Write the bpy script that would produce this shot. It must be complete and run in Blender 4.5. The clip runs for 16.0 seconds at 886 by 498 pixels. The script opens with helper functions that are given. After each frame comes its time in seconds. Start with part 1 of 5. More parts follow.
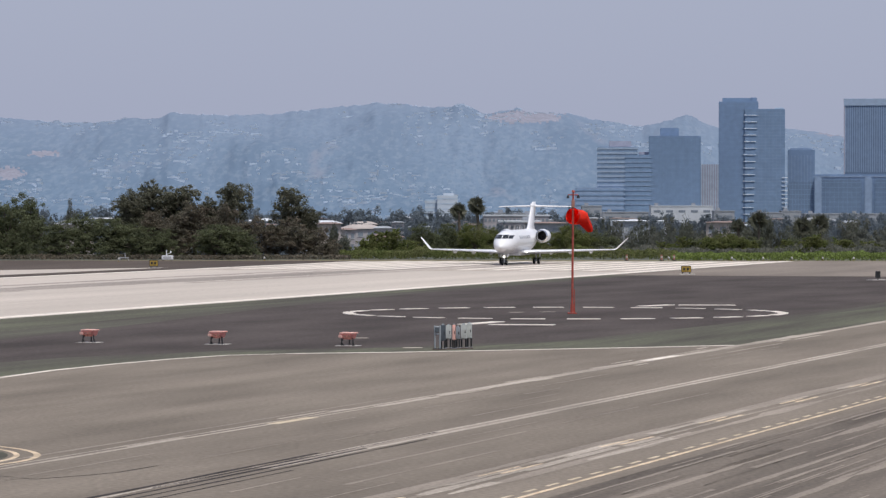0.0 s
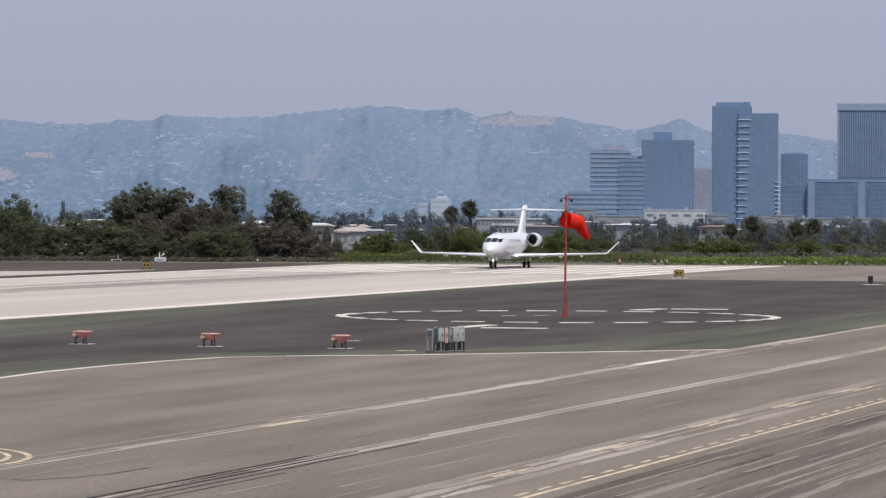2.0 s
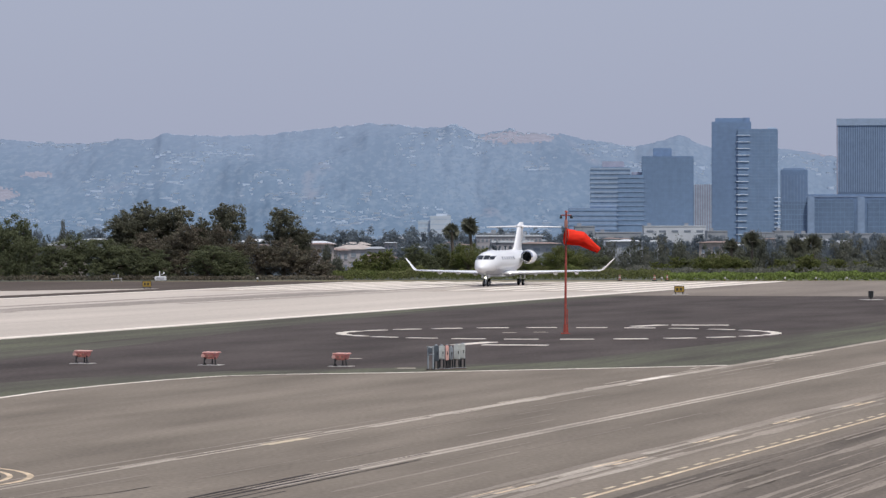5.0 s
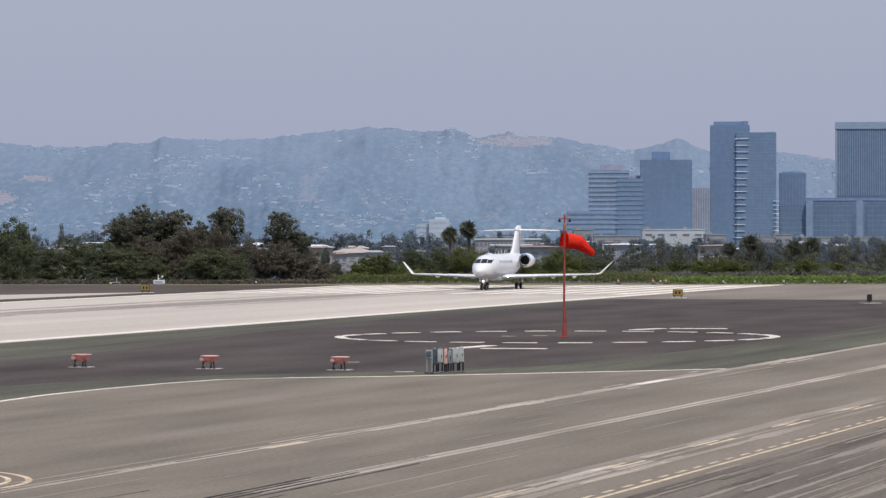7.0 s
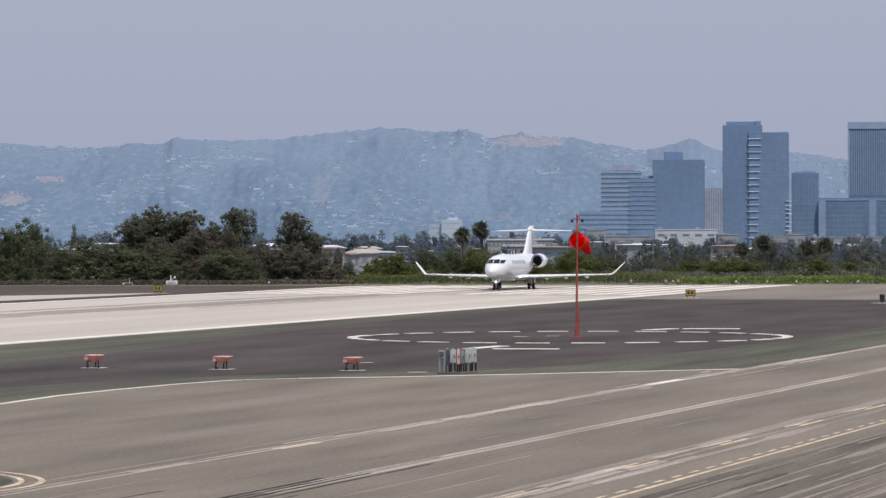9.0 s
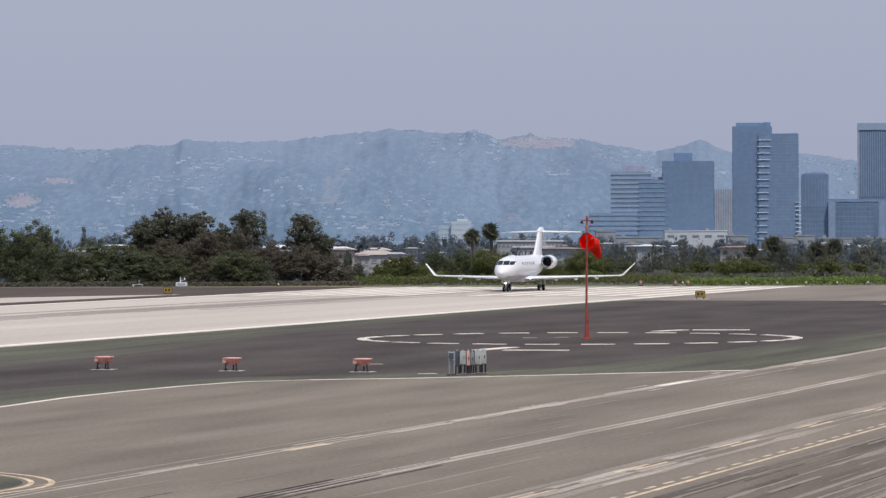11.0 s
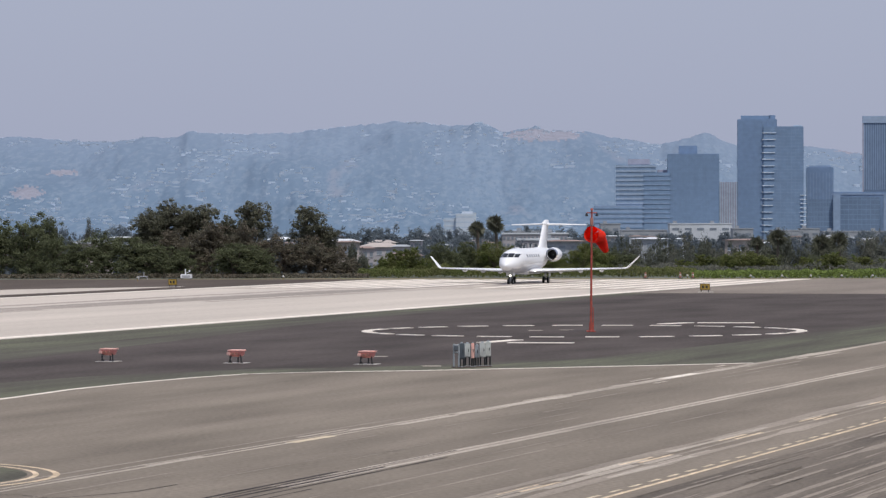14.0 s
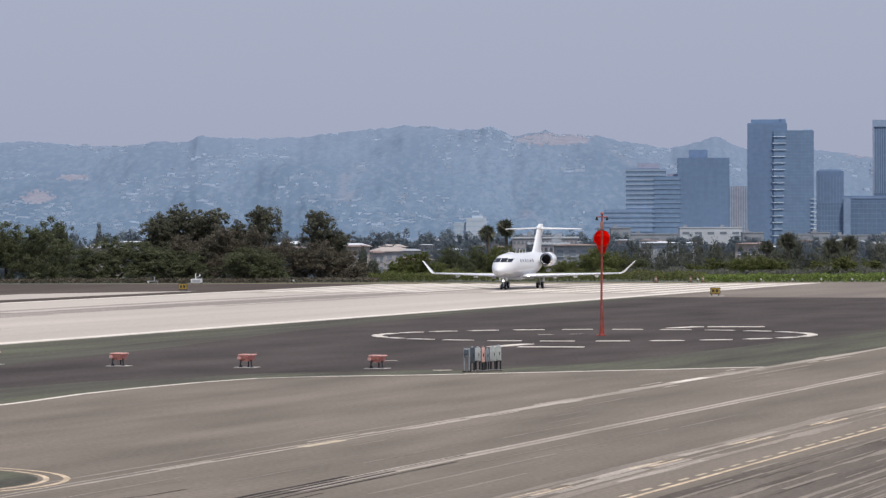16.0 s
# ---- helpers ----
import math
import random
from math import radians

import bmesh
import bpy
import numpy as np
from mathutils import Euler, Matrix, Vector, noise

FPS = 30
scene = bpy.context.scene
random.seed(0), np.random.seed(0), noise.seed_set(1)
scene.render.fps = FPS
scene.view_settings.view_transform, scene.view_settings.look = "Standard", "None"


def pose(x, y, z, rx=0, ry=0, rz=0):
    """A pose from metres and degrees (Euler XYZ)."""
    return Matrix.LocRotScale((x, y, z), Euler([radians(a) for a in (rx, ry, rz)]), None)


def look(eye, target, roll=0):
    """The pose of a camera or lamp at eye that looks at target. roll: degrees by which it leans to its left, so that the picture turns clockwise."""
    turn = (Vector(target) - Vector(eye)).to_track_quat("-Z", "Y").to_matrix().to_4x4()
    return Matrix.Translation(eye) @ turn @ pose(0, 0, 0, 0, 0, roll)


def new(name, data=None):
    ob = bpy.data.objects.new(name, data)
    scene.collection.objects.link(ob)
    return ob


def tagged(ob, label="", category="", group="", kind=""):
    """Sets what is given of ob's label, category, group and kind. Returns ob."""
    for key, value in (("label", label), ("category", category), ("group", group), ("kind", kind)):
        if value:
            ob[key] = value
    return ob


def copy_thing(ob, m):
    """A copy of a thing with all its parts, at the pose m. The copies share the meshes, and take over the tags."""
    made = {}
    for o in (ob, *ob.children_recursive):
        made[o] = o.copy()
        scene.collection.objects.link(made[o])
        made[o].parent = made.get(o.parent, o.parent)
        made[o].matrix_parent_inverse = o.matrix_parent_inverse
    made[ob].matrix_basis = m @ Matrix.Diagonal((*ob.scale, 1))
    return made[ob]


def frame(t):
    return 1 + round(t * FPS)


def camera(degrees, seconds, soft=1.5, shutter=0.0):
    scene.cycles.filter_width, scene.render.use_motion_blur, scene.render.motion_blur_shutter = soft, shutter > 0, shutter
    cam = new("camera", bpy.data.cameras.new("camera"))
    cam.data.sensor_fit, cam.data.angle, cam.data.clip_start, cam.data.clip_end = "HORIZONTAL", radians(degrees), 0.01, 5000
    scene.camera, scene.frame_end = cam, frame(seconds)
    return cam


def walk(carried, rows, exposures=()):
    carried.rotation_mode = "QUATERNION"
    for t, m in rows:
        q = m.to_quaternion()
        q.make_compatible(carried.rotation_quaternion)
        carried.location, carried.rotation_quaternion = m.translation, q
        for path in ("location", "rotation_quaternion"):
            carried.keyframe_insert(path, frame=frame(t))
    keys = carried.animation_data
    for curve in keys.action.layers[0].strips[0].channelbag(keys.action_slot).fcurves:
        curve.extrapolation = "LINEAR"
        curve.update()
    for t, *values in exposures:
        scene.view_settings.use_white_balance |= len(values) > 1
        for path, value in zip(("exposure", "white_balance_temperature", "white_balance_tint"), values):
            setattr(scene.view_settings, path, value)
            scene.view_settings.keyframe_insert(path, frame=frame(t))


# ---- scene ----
cam = camera(12.43, 16.0, soft=1.35)


def shot(pan, tilt, lean):
    """The tripod head: pan to the left and tilt up since the start, in 1/7200 radian, and its lean in degrees."""
    turn = pose(0, 0, 0, 89.3554 + math.degrees(tilt / 7200), 0, math.degrees(pan / 7200))
    return Matrix.Translation((0, 0, 5.8)) @ turn @ pose(0, 0, 0, 0, 0, lean)


PATH = [
    (0.0, shot(0, 0, 0)), (0.5, shot(-2.1, 5.0, 0.12)), (1.0, shot(-15.8, -12.1, 0.05)), (1.5, shot(-16.1, -11.0, 0.17)),
    (2.0, shot(-12.5, 5.5, 0.24)), (2.5, shot(-33.6, -9.1, 0.15)), (3.0, shot(-16.7, 1.1, 0.11)), (3.5, shot(-16.6, 7.3, -0.04)),
    (4.0, shot(-12.2, 17.1, -0.09)), (4.5, shot(-7.3, 18.6, -0.13)), (5.0, shot(-12.3, 36.2, -0.08)), (5.2, shot(-11.0, 47.0, -0.08)),
    (6.2, shot(-13, 46, -0.1)), (7.2, shot(-15, 40, -0.1)), (7.5, shot(-12.9, 36.6, -0.1)), (8.0, shot(-8.0, 49.7, -0.02)),
    (8.5, shot(10.0, 52.5, -0.1)), (9.0, shot(7.4, 43.2, -0.16)), (10.2, shot(17, 44, -0.17)), (11.5, shot(29.6, 46.3, -0.19)), (12.0, shot(22.0, 42.1, -0.02)),
    (12.5, shot(22.4, 18.0, 0.10)), (13.0, shot(41.7, 27.8, 0.10)), (13.5, shot(35.1, 32.3, -0.08)), (14.0, shot(33.0, 32.4, -0.12)),
    (14.5, shot(36.9, 37.5, -0.04)), (15.0, shot(42.7, 33.2, -0.18)), (15.5, shot(49.3, 33.3, -0.25)), (16.0, shot(51.1, 39.9, -0.18)),
]
walk(cam, PATH)

# ---- sky and sun ----
SUN_EL, SUN_AZ = 66, 149          # degrees; azimuth clockwise from the camera's forward direction
world = bpy.data.worlds.new("sky")
scene.world = world
world.use_nodes = True
wt = world.node_tree
sky = wt.nodes.new("ShaderNodeTexSky")
sky.sky_type, sky.sun_disc = "NISHITA", False
sky.sun_elevation, sky.sun_rotation = radians(SUN_EL), radians(SUN_AZ)
sky.air_density, sky.dust_density, sky.ozone_density = 1.2, 3.0, 2.0
haze = wt.nodes.new("ShaderNodeMix")
haze.data_type = "RGBA"
haze.inputs[0].default_value = 0.8
haze.inputs[7].default_value = (4.25, 4.65, 6.25, 1)
wt.links.new(sky.outputs[0], haze.inputs[6])
wt.links.new(haze.outputs[2], wt.nodes["Background"].inputs[0])
wt.nodes["Background"].inputs[1].default_value = 0.1
sun = new("sun", bpy.data.lights.new("sun", "SUN"))
sun.data.energy, sun.data.angle, sun.data.color = 3.4, radians(0.8), (1.0, 0.95, 0.88)
_d = Vector((math.sin(radians(SUN_AZ)) * math.cos(radians(SUN_EL)), math.cos(radians(SUN_AZ)) * math.cos(radians(SUN_EL)), math.sin(radians(SUN_EL))))
sun.matrix_world = look(_d * 300, (0, 0, 0))
scene.view_settings.exposure = 0.0


# ---- materials ----
def mat(name, col, rough=0.7, metal=0.0, var=0.15, scale=1.0, fine=12.0, bump=0.0, stretch=None, tint=None, rnd=0.0, spec=0.5, glow=None, thin=0.0):
    """A surface with patches (scale, per metre), grain (fine) and, if tint is given, a second colour in the patches."""
    m = bpy.data.materials.new(name)
    m.use_nodes = True
    nt = m.node_tree
    b = nt.nodes["Principled BSDF"]
    b.inputs["Roughness"].default_value, b.inputs["Metallic"].default_value = rough, metal
    b.inputs["Specular IOR Level"].default_value = spec
    L = nt.links.new
    tc = nt.nodes.new("ShaderNodeTexCoord")
    mp = nt.nodes.new("ShaderNodeMapping")
    L(tc.outputs["Object"], mp.inputs[0])
    if stretch:
        mp.vector_type = "TEXTURE"
        mp.inputs["Rotation"].default_value[2] = radians(RW)
        mp.inputs["Scale"].default_value = (1, stretch, 1)
    n1, n2 = nt.nodes.new("ShaderNodeTexNoise"), nt.nodes.new("ShaderNodeTexNoise")
    for n, s in ((n1, scale), (n2, fine)):
        n.inputs["Scale"].default_value, n.inputs["Detail"].default_value = s, 5
        L(mp.outputs[0] if n is n1 or not stretch else tc.outputs["Object"], n.inputs[0])
    ramp = nt.nodes.new("ShaderNodeMapRange")
    ramp.inputs[1].default_value, ramp.inputs[2].default_value = 0.32, 0.68
    L(n1.outputs[0], ramp.inputs[0])
    mix = nt.nodes.new("ShaderNodeMix")
    mix.data_type = "RGBA"
    mix.inputs[6].default_value = (*[c * (1 - var) for c in col], 1)
    mix.inputs[7].default_value = (*(tint or [min(1, c * (1 + var)) for c in col]), 1)
    L(ramp.outputs[0], mix.inputs[0])
    mix2 = nt.nodes.new("ShaderNodeMix")
    mix2.data_type, mix2.blend_type = "RGBA", "OVERLAY"
    mix2.inputs[0].default_value = min(1, var * 1.6)
    L(mix.outputs[2], mix2.inputs[6])
    grain = nt.nodes.new("ShaderNodeMapRange")
    grain.inputs[1].default_value, grain.inputs[2].default_value = 0.32, 0.68
    grain.inputs[3].default_value, grain.inputs[4].default_value = 0.2, 0.8
    L(n2.outputs[0], grain.inputs[0])
    L(grain.outputs[0], mix2.inputs[7])
    out = mix2.outputs[2]
    if rnd:
        oi = nt.nodes.new("ShaderNodeNewGeometry")
        mr = nt.nodes.new("ShaderNodeMapRange")
        mr.inputs[3].default_value, mr.inputs[4].default_value = 1 - rnd, 1 + rnd
        L(oi.outputs["Random Per Island"], mr.inputs[0])
        hs = nt.nodes.new("ShaderNodeHueSaturation")
        L(mr.outputs[0], hs.inputs["Value"])
        L(out, hs.inputs["Color"])
        out = hs.outputs[0]
    L(out, b.inputs["Base Color"])
    if bump:
        bp = nt.nodes.new("ShaderNodeBump")
        bp.inputs["Strength"].default_value, bp.inputs["Distance"].default_value = bump, 0.03
        L(n2.outputs[0], bp.inputs["Height"])
        L(bp.outputs[0], b.inputs["Normal"])
    if thin:
        tr, mx = nt.nodes.new("ShaderNodeBsdfTranslucent"), nt.nodes.new("ShaderNodeMixShader")
        mx.inputs[0].default_value = thin
        L(out, tr.inputs[0])
        L(b.outputs[0], mx.inputs[1])
        L(tr.outputs[0], mx.inputs[2])
        L(mx.outputs[0], nt.nodes["Material Output"].inputs[0])
    if glow:
        b.inputs["Emission Color"].default_value = (*glow[0], 1)
        b.inputs["Emission Strength"].default_value = glow[1]
    return m


RW = -15.86                       # the runway's turn from the camera's forward direction
M_apron = mat("weathered_asphalt", (0.182, 0.156, 0.128), 0.9, var=0.19, scale=0.4, fine=7, stretch=7, bump=0.1, spec=0.08)
M_infield = mat("dark_sealed_asphalt", (0.070, 0.059, 0.055), 0.92, var=0.28, scale=0.25, fine=5, stretch=4, bump=0.1, spec=0.08)
M_verge = mat("green_grey_verge", (0.096, 0.090, 0.076), 0.92, var=0.28, scale=0.5, fine=5, stretch=14, tint=(0.120, 0.122, 0.088), spec=0.08)
M_fringe = mat("mottled_asphalt", (0.080, 0.070, 0.064), 0.92, var=0.22, scale=0.5, fine=5, stretch=16, tint=(0.104, 0.102, 0.080), spec=0.08)
M_runway = mat("pale_concrete", (0.455, 0.408, 0.362), 0.85, var=0.10, scale=0.16, fine=3, stretch=20, bump=0.05, spec=0.08)
M_rubber = mat("rubber_streak", (0.40, 0.355, 0.31), 0.9, var=0.25, scale=0.3, fine=3, stretch=33.3, spec=0.08)
M_skid = mat("tyre_rubber_film", (0.315, 0.280, 0.252), 0.9, var=0.22, scale=0.3, fine=3, stretch=33.3, spec=0.08)
M_greypad = mat("grey_asphalt", (0.20, 0.172, 0.148), 0.9, var=0.15, scale=0.2, fine=3, stretch=6.7, spec=0.08)
M_darkstrip = mat("brown_asphalt", (0.086, 0.070, 0.060), 0.9, var=0.2, scale=0.15, fine=3, stretch=6.7, spec=0.08)
M_lane = mat("streaked_asphalt", (0.132, 0.113, 0.096), 0.9, var=0.26, scale=0.9, fine=8, stretch=22, tint=(0.185, 0.158, 0.132), spec=0.08)
M_scuff = mat("dark_scuff", (0.115, 0.098, 0.082), 0.9, var=0.25, scale=1, fine=6, spec=0.08)
M_dirt = mat("dry_earth", (0.24, 0.19, 0.14), 0.95, var=0.25, scale=0.3, fine=2, tint=(0.16, 0.16, 0.09), spec=0.08)
M_white = mat("road_paint_white", (0.70, 0.64, 0.57), 0.7, var=0.16, scale=0.7, fine=5, spec=0.08)
M_worn = mat("worn_white_paint", (0.38, 0.335, 0.285), 0.8, var=0.3, scale=0.5, fine=9, stretch=10, spec=0.08)
M_faint = mat("faded_paint", (0.255, 0.22, 0.185), 0.85, var=0.22, scale=0.6, fine=8, stretch=10, spec=0.08)
M_yellow = mat("road_paint_yellow", (0.56, 0.445, 0.315), 0.7, var=0.24, scale=0.8, fine=5, spec=0.08)
M_dashy = mat("worn_cream_paint", (0.50, 0.42, 0.31), 0.75, var=0.25, scale=1.2, fine=7, spec=0.08)
M_tar = mat("tar_seal", (0.046, 0.040, 0.038), 0.85, var=0.3, scale=1, fine=6, spec=0.08)
M_city = mat("city_ground", (0.12, 0.13, 0.11), 0.95, var=0.3, scale=0.02, fine=0.2, spec=0.08)
M_leafA = mat("eucalyptus_leaf", (0.182, 0.182, 0.132), 0.85, var=0.25, scale=0.5, fine=4, spec=0.25, rnd=0.45, tint=(0.130, 0.133, 0.094), thin=0.5)
M_leafB = mat("ficus_leaf", (0.118, 0.132, 0.074), 0.85, var=0.28, scale=0.4, fine=4, spec=0.15, rnd=0.36, thin=0.48)
M_leafH = mat("sunlit_green_leaf", (0.146, 0.186, 0.056), 0.85, var=0.25, scale=0.4, fine=4, spec=0.12, rnd=0.28, tint=(0.165, 0.165, 0.075), thin=0.45)
M_leafD = mat("olive_brown_leaf", (0.176, 0.168, 0.126), 0.85, var=0.22, scale=0.35, fine=4, spec=0.12, rnd=0.45, tint=(0.176, 0.146, 0.114), thin=0.52)
M_leafE = mat("grey_green_leaf", (0.165, 0.178, 0.148), 0.9, var=0.18, scale=0.3, fine=4, spec=0.08, rnd=0.15, tint=(0.195, 0.192, 0.160), thin=0.58)
M_leafI = mat("olive_grey_leaf", (0.160, 0.164, 0.122), 0.9, var=0.2, scale=0.3, fine=3, spec=0.08, rnd=0.18, tint=(0.135, 0.148, 0.125), thin=0.55)
# far foliage, its base colour greyed and blued to hold haze
M_leafF = mat("haze_grey_leaf", (0.180, 0.212, 0.238), 0.95, var=0.12, scale=0.1, fine=1, spec=0.0, rnd=0.08, thin=0.6)
M_leafG = mat("ivy_leaf", (0.188, 0.244, 0.075), 0.85, var=0.22, scale=0.4, fine=4, spec=0.12, rnd=0.25, thin=0.42)
M_palm = mat("palm_frond", (0.098, 0.102, 0.074), 0.6, var=0.22, scale=1, fine=4, spec=0.35, rnd=0.35, thin=0.42)
M_bark = mat("bark", (0.11, 0.09, 0.07), 0.9, var=0.3, scale=1, fine=6, bump=0.3)
M_paint = mat("gloss_white_paint", (0.72, 0.73, 0.75), 0.25, var=0.02, scale=0.5, fine=3)
# greyer white that puts shade into the colour of the jet's undersides
M_under = mat("underside_shade_paint", (0.34, 0.355, 0.39), 0.35, var=0.05, scale=0.8, fine=4)
M_cabwin = mat("cabin_window_glass", (0.13, 0.14, 0.16), 0.2, var=0.06, scale=1, fine=5)
# light grey standing in for shade along the jet's belly
M_belly = mat("belly_shade_grey", (0.43, 0.45, 0.50), 0.3, var=0.03, scale=0.8, fine=4)
M_greyp = mat("grey_paint", (0.42, 0.43, 0.45), 0.35, var=0.05, scale=1, fine=6)
M_chrome = mat("polished_metal", (0.75, 0.75, 0.76), 0.2, 1.0, var=0.05, scale=1, fine=6)
M_dark = mat("black_void", (0.012, 0.012, 0.013), 0.5, var=0.1, scale=2, fine=8)
M_glass = mat("cockpit_glass", (0.014, 0.017, 0.021), 0.25, var=0.05, scale=1, fine=5, spec=0.3)
M_tyre = mat("tyre_rubber", (0.02, 0.02, 0.02), 0.8, var=0.2, scale=3, fine=12)
M_lamp = mat("landing_light", (0.9, 0.9, 0.85), 0.2, var=0.01, glow=((1, 0.95, 0.8), 2.5))
M_sock = mat("windsock_cloth", (0.92, 0.055, 0.022), 0.8, var=0.06, scale=2.0, fine=10)
_nt = M_sock.node_tree             # sunlight comes through the cloth
_tr, _mx = _nt.nodes.new("ShaderNodeBsdfTranslucent"), _nt.nodes.new("ShaderNodeMixShader")
_tr.inputs[0].default_value, _mx.inputs[0].default_value = (1.0, 0.07, 0.02, 1), 0.5
_nt.links.new(_nt.nodes["Principled BSDF"].outputs[0], _mx.inputs[1])
_nt.links.new(_tr.outputs[0], _mx.inputs[2])
_nt.links.new(_mx.outputs[0], _nt.nodes["Material Output"].inputs[0])
M_pole = mat("red_pole_paint", (0.33, 0.065, 0.045), 0.6, var=0.25, scale=1.5, fine=8)
M_orange = mat("orange_housing", (0.70, 0.27, 0.23), 0.6, var=0.12, scale=2, fine=9)
M_orange2 = mat("orange_lid", (0.78, 0.46, 0.40), 0.6, var=0.1, scale=2, fine=9)
M_roofp = mat("faded_red_paint", (0.36, 0.17, 0.13), 0.7, var=0.15, scale=2, fine=9)
M_steel = mat("galvanised_steel", (0.30, 0.33, 0.35), 0.5, 0.3, var=0.15, scale=3, fine=14)
M_cabinet = mat("grey_cabinet_paint", (0.47, 0.49, 0.47), 0.5, var=0.12, scale=3, fine=12)
M_blue = mat("blue_grey_cabinet_paint", (0.075, 0.092, 0.11), 0.5, var=0.12, scale=3, fine=12)
M_black = mat("black_paint", (0.018, 0.018, 0.018), 0.5, var=0.2, scale=3, fine=12)
M_slab = mat("concrete_pad", (0.50, 0.48, 0.45), 0.9, var=0.1, scale=2, fine=10)
M_signy = mat("yellow_sign_face", (0.30, 0.20, 0.03), 0.5, var=0.15, scale=3, fine=10)


# ---- building helpers ----
def part(name, bm, material, parent=None, label=""):
    me = bpy.data.meshes.new(name)
    bm.normal_update()
    bm.to_mesh(me)
    bm.free()
    me.materials.append(material)
    ob = new(name, me)
    if parent is not None:
        ob.parent = parent
    return tagged(ob, label)


def smooth(ob, angle=40):
    for p in ob.data.polygons:
        p.use_smooth = True
    ob.data.set_sharp_from_angle(angle=radians(angle))
    return ob


def empty(name, m, label, category, group="", kind=""):
    ob = new(name)
    ob.empty_display_size = 0.2
    ob.matrix_world = m
    return tagged(ob, label, category, group, kind)


def box(bm, c, size, bevel=0.0, turn=None):
    m = Matrix.Translation(c) @ (turn or Matrix()) @ Matrix.Diagonal((*size, 1))
    g = bmesh.ops.create_cube(bm, size=1, matrix=m)
    if bevel:
        es = list({e for v in g["verts"] for e in v.link_edges})
        bmesh.ops.bevel(bm, geom=es, offset=bevel, segments=2, affect="EDGES")
    return bm


def rod(bm, a, b, r0, r1=None, seg=10):
    a, b = Vector(a), Vector(b)
    q = (b - a).to_track_quat("Z", "Y").to_matrix().to_4x4()
    bmesh.ops.create_cone(bm, cap_ends=True, segments=seg, radius1=r0, radius2=r0 if r1 is None else r1, depth=(b - a).length,
                          matrix=Matrix.Translation((a + b) / 2) @ q)
    return bm


def loft(bm, rings, cap=True):
    vs = [[bm.verts.new(p) for p in r] for r in rings]
    n = len(vs[0])
    for a, b in zip(vs, vs[1:]):
        for i in range(n):
            bm.faces.new((a[i], a[(i + 1) % n], b[(i + 1) % n], b[i]))
    if cap:
        bm.faces.new(list(reversed(vs[0])))
        bm.faces.new(vs[-1])
    bmesh.ops.recalc_face_normals(bm, faces=bm.faces)
    return bm


def BM():
    return bmesh.new()


_a = radians(-RW)
U, N = Vector((math.sin(_a), math.cos(_a), 0)), Vector((math.cos(_a), -math.sin(_a), 0))


def rw(s, n, z=0.0):
    """A place by its way along the runway and its offset to the right."""
    return U * s + N * n + Vector((0, 0, z))


def sheet(name, pts, z, material, label, thick=0.0, kind="structure", category=""):
    bm = BM()
    f = bm.faces.new([bm.verts.new((p[0], p[1], z)) for p in pts])
    bm.normal_update()
    if f.normal.z < 0:
        f.normal_flip()
    if thick:
        g = bmesh.ops.extrude_face_region(bm, geom=[f])
        for v in g["geom"]:
            if isinstance(v, bmesh.types.BMVert):
                v.co.z += thick
    return tagged(part(name, bm, material), label, category, "", kind)


def strip(bm, s0, s1, n, w, z, wear=0.0, rng=None):
    """A painted line along the runway's direction, with a ragged edge where it is worn."""
    k = max(1, int((s1 - s0) / 1.6)) if wear else 1
    rng = rng or random
    seed = rng.uniform(0, 90)
    prev = None
    for i in range(k + 1):
        s = s0 + (s1 - s0) * i / k
        worn = 1.3 * noise.noise((s * 0.11, seed, 0)) + 0.7 * noise.noise((s * 0.45, seed, 5)) + 0.35 * rng.uniform(-1, 1)
        h = w / 2 * max(0.06, 1 + 1.25 * wear * worn)
        o = wear * w * (0.55 * noise.noise((s * 0.07, seed, 9)) + 0.12 * rng.uniform(-1, 1))
        cur = [bm.verts.new(rw(s, n - h + o, 0.0035 + z * 0.06)), bm.verts.new(rw(s, n + h + o, 0.0035 + z * 0.06))]
        if prev:
            bm.faces.new((prev[0], prev[1], cur[1], cur[0]))
        prev = cur


def path_strip(bm, pts, w, z, closed=False):
    pts = [Vector((p[0], p[1], 0)) for p in pts]
    prev = first = None
    for i, p in enumerate(pts):
        a = pts[i - 1] if i or closed else p
        b = pts[(i + 1) % len(pts)] if i + 1 < len(pts) or closed else p
        d = (b - a).normalized()
        q = Vector((-d.y, d.x, 0)) * w / 2
        h = 0.0035 + z * 0.06
        cur = [bm.verts.new((p.x - q.x, p.y - q.y, h)), bm.verts.new((p.x + q.x, p.y + q.y, h))]
        if prev:
            bm.faces.new((prev[0], cur[0], cur[1], prev[1]))
        first = first or cur
        prev = cur
    if closed:
        bm.faces.new((prev[0], first[0], first[1], prev[1]))
    for f in bm.faces:
        f.normal_update()
        if f.normal.z < 0:
            f.normal_flip()


# ---- ground ----
def gz(y):
    """Height of the land: the airfield lies level on a rise, and the plain beyond it is lower."""
    f = min(1.0, max(0.0, (y - 440) / 130))
    return -8.0 * f * f * (3 - 2 * f)


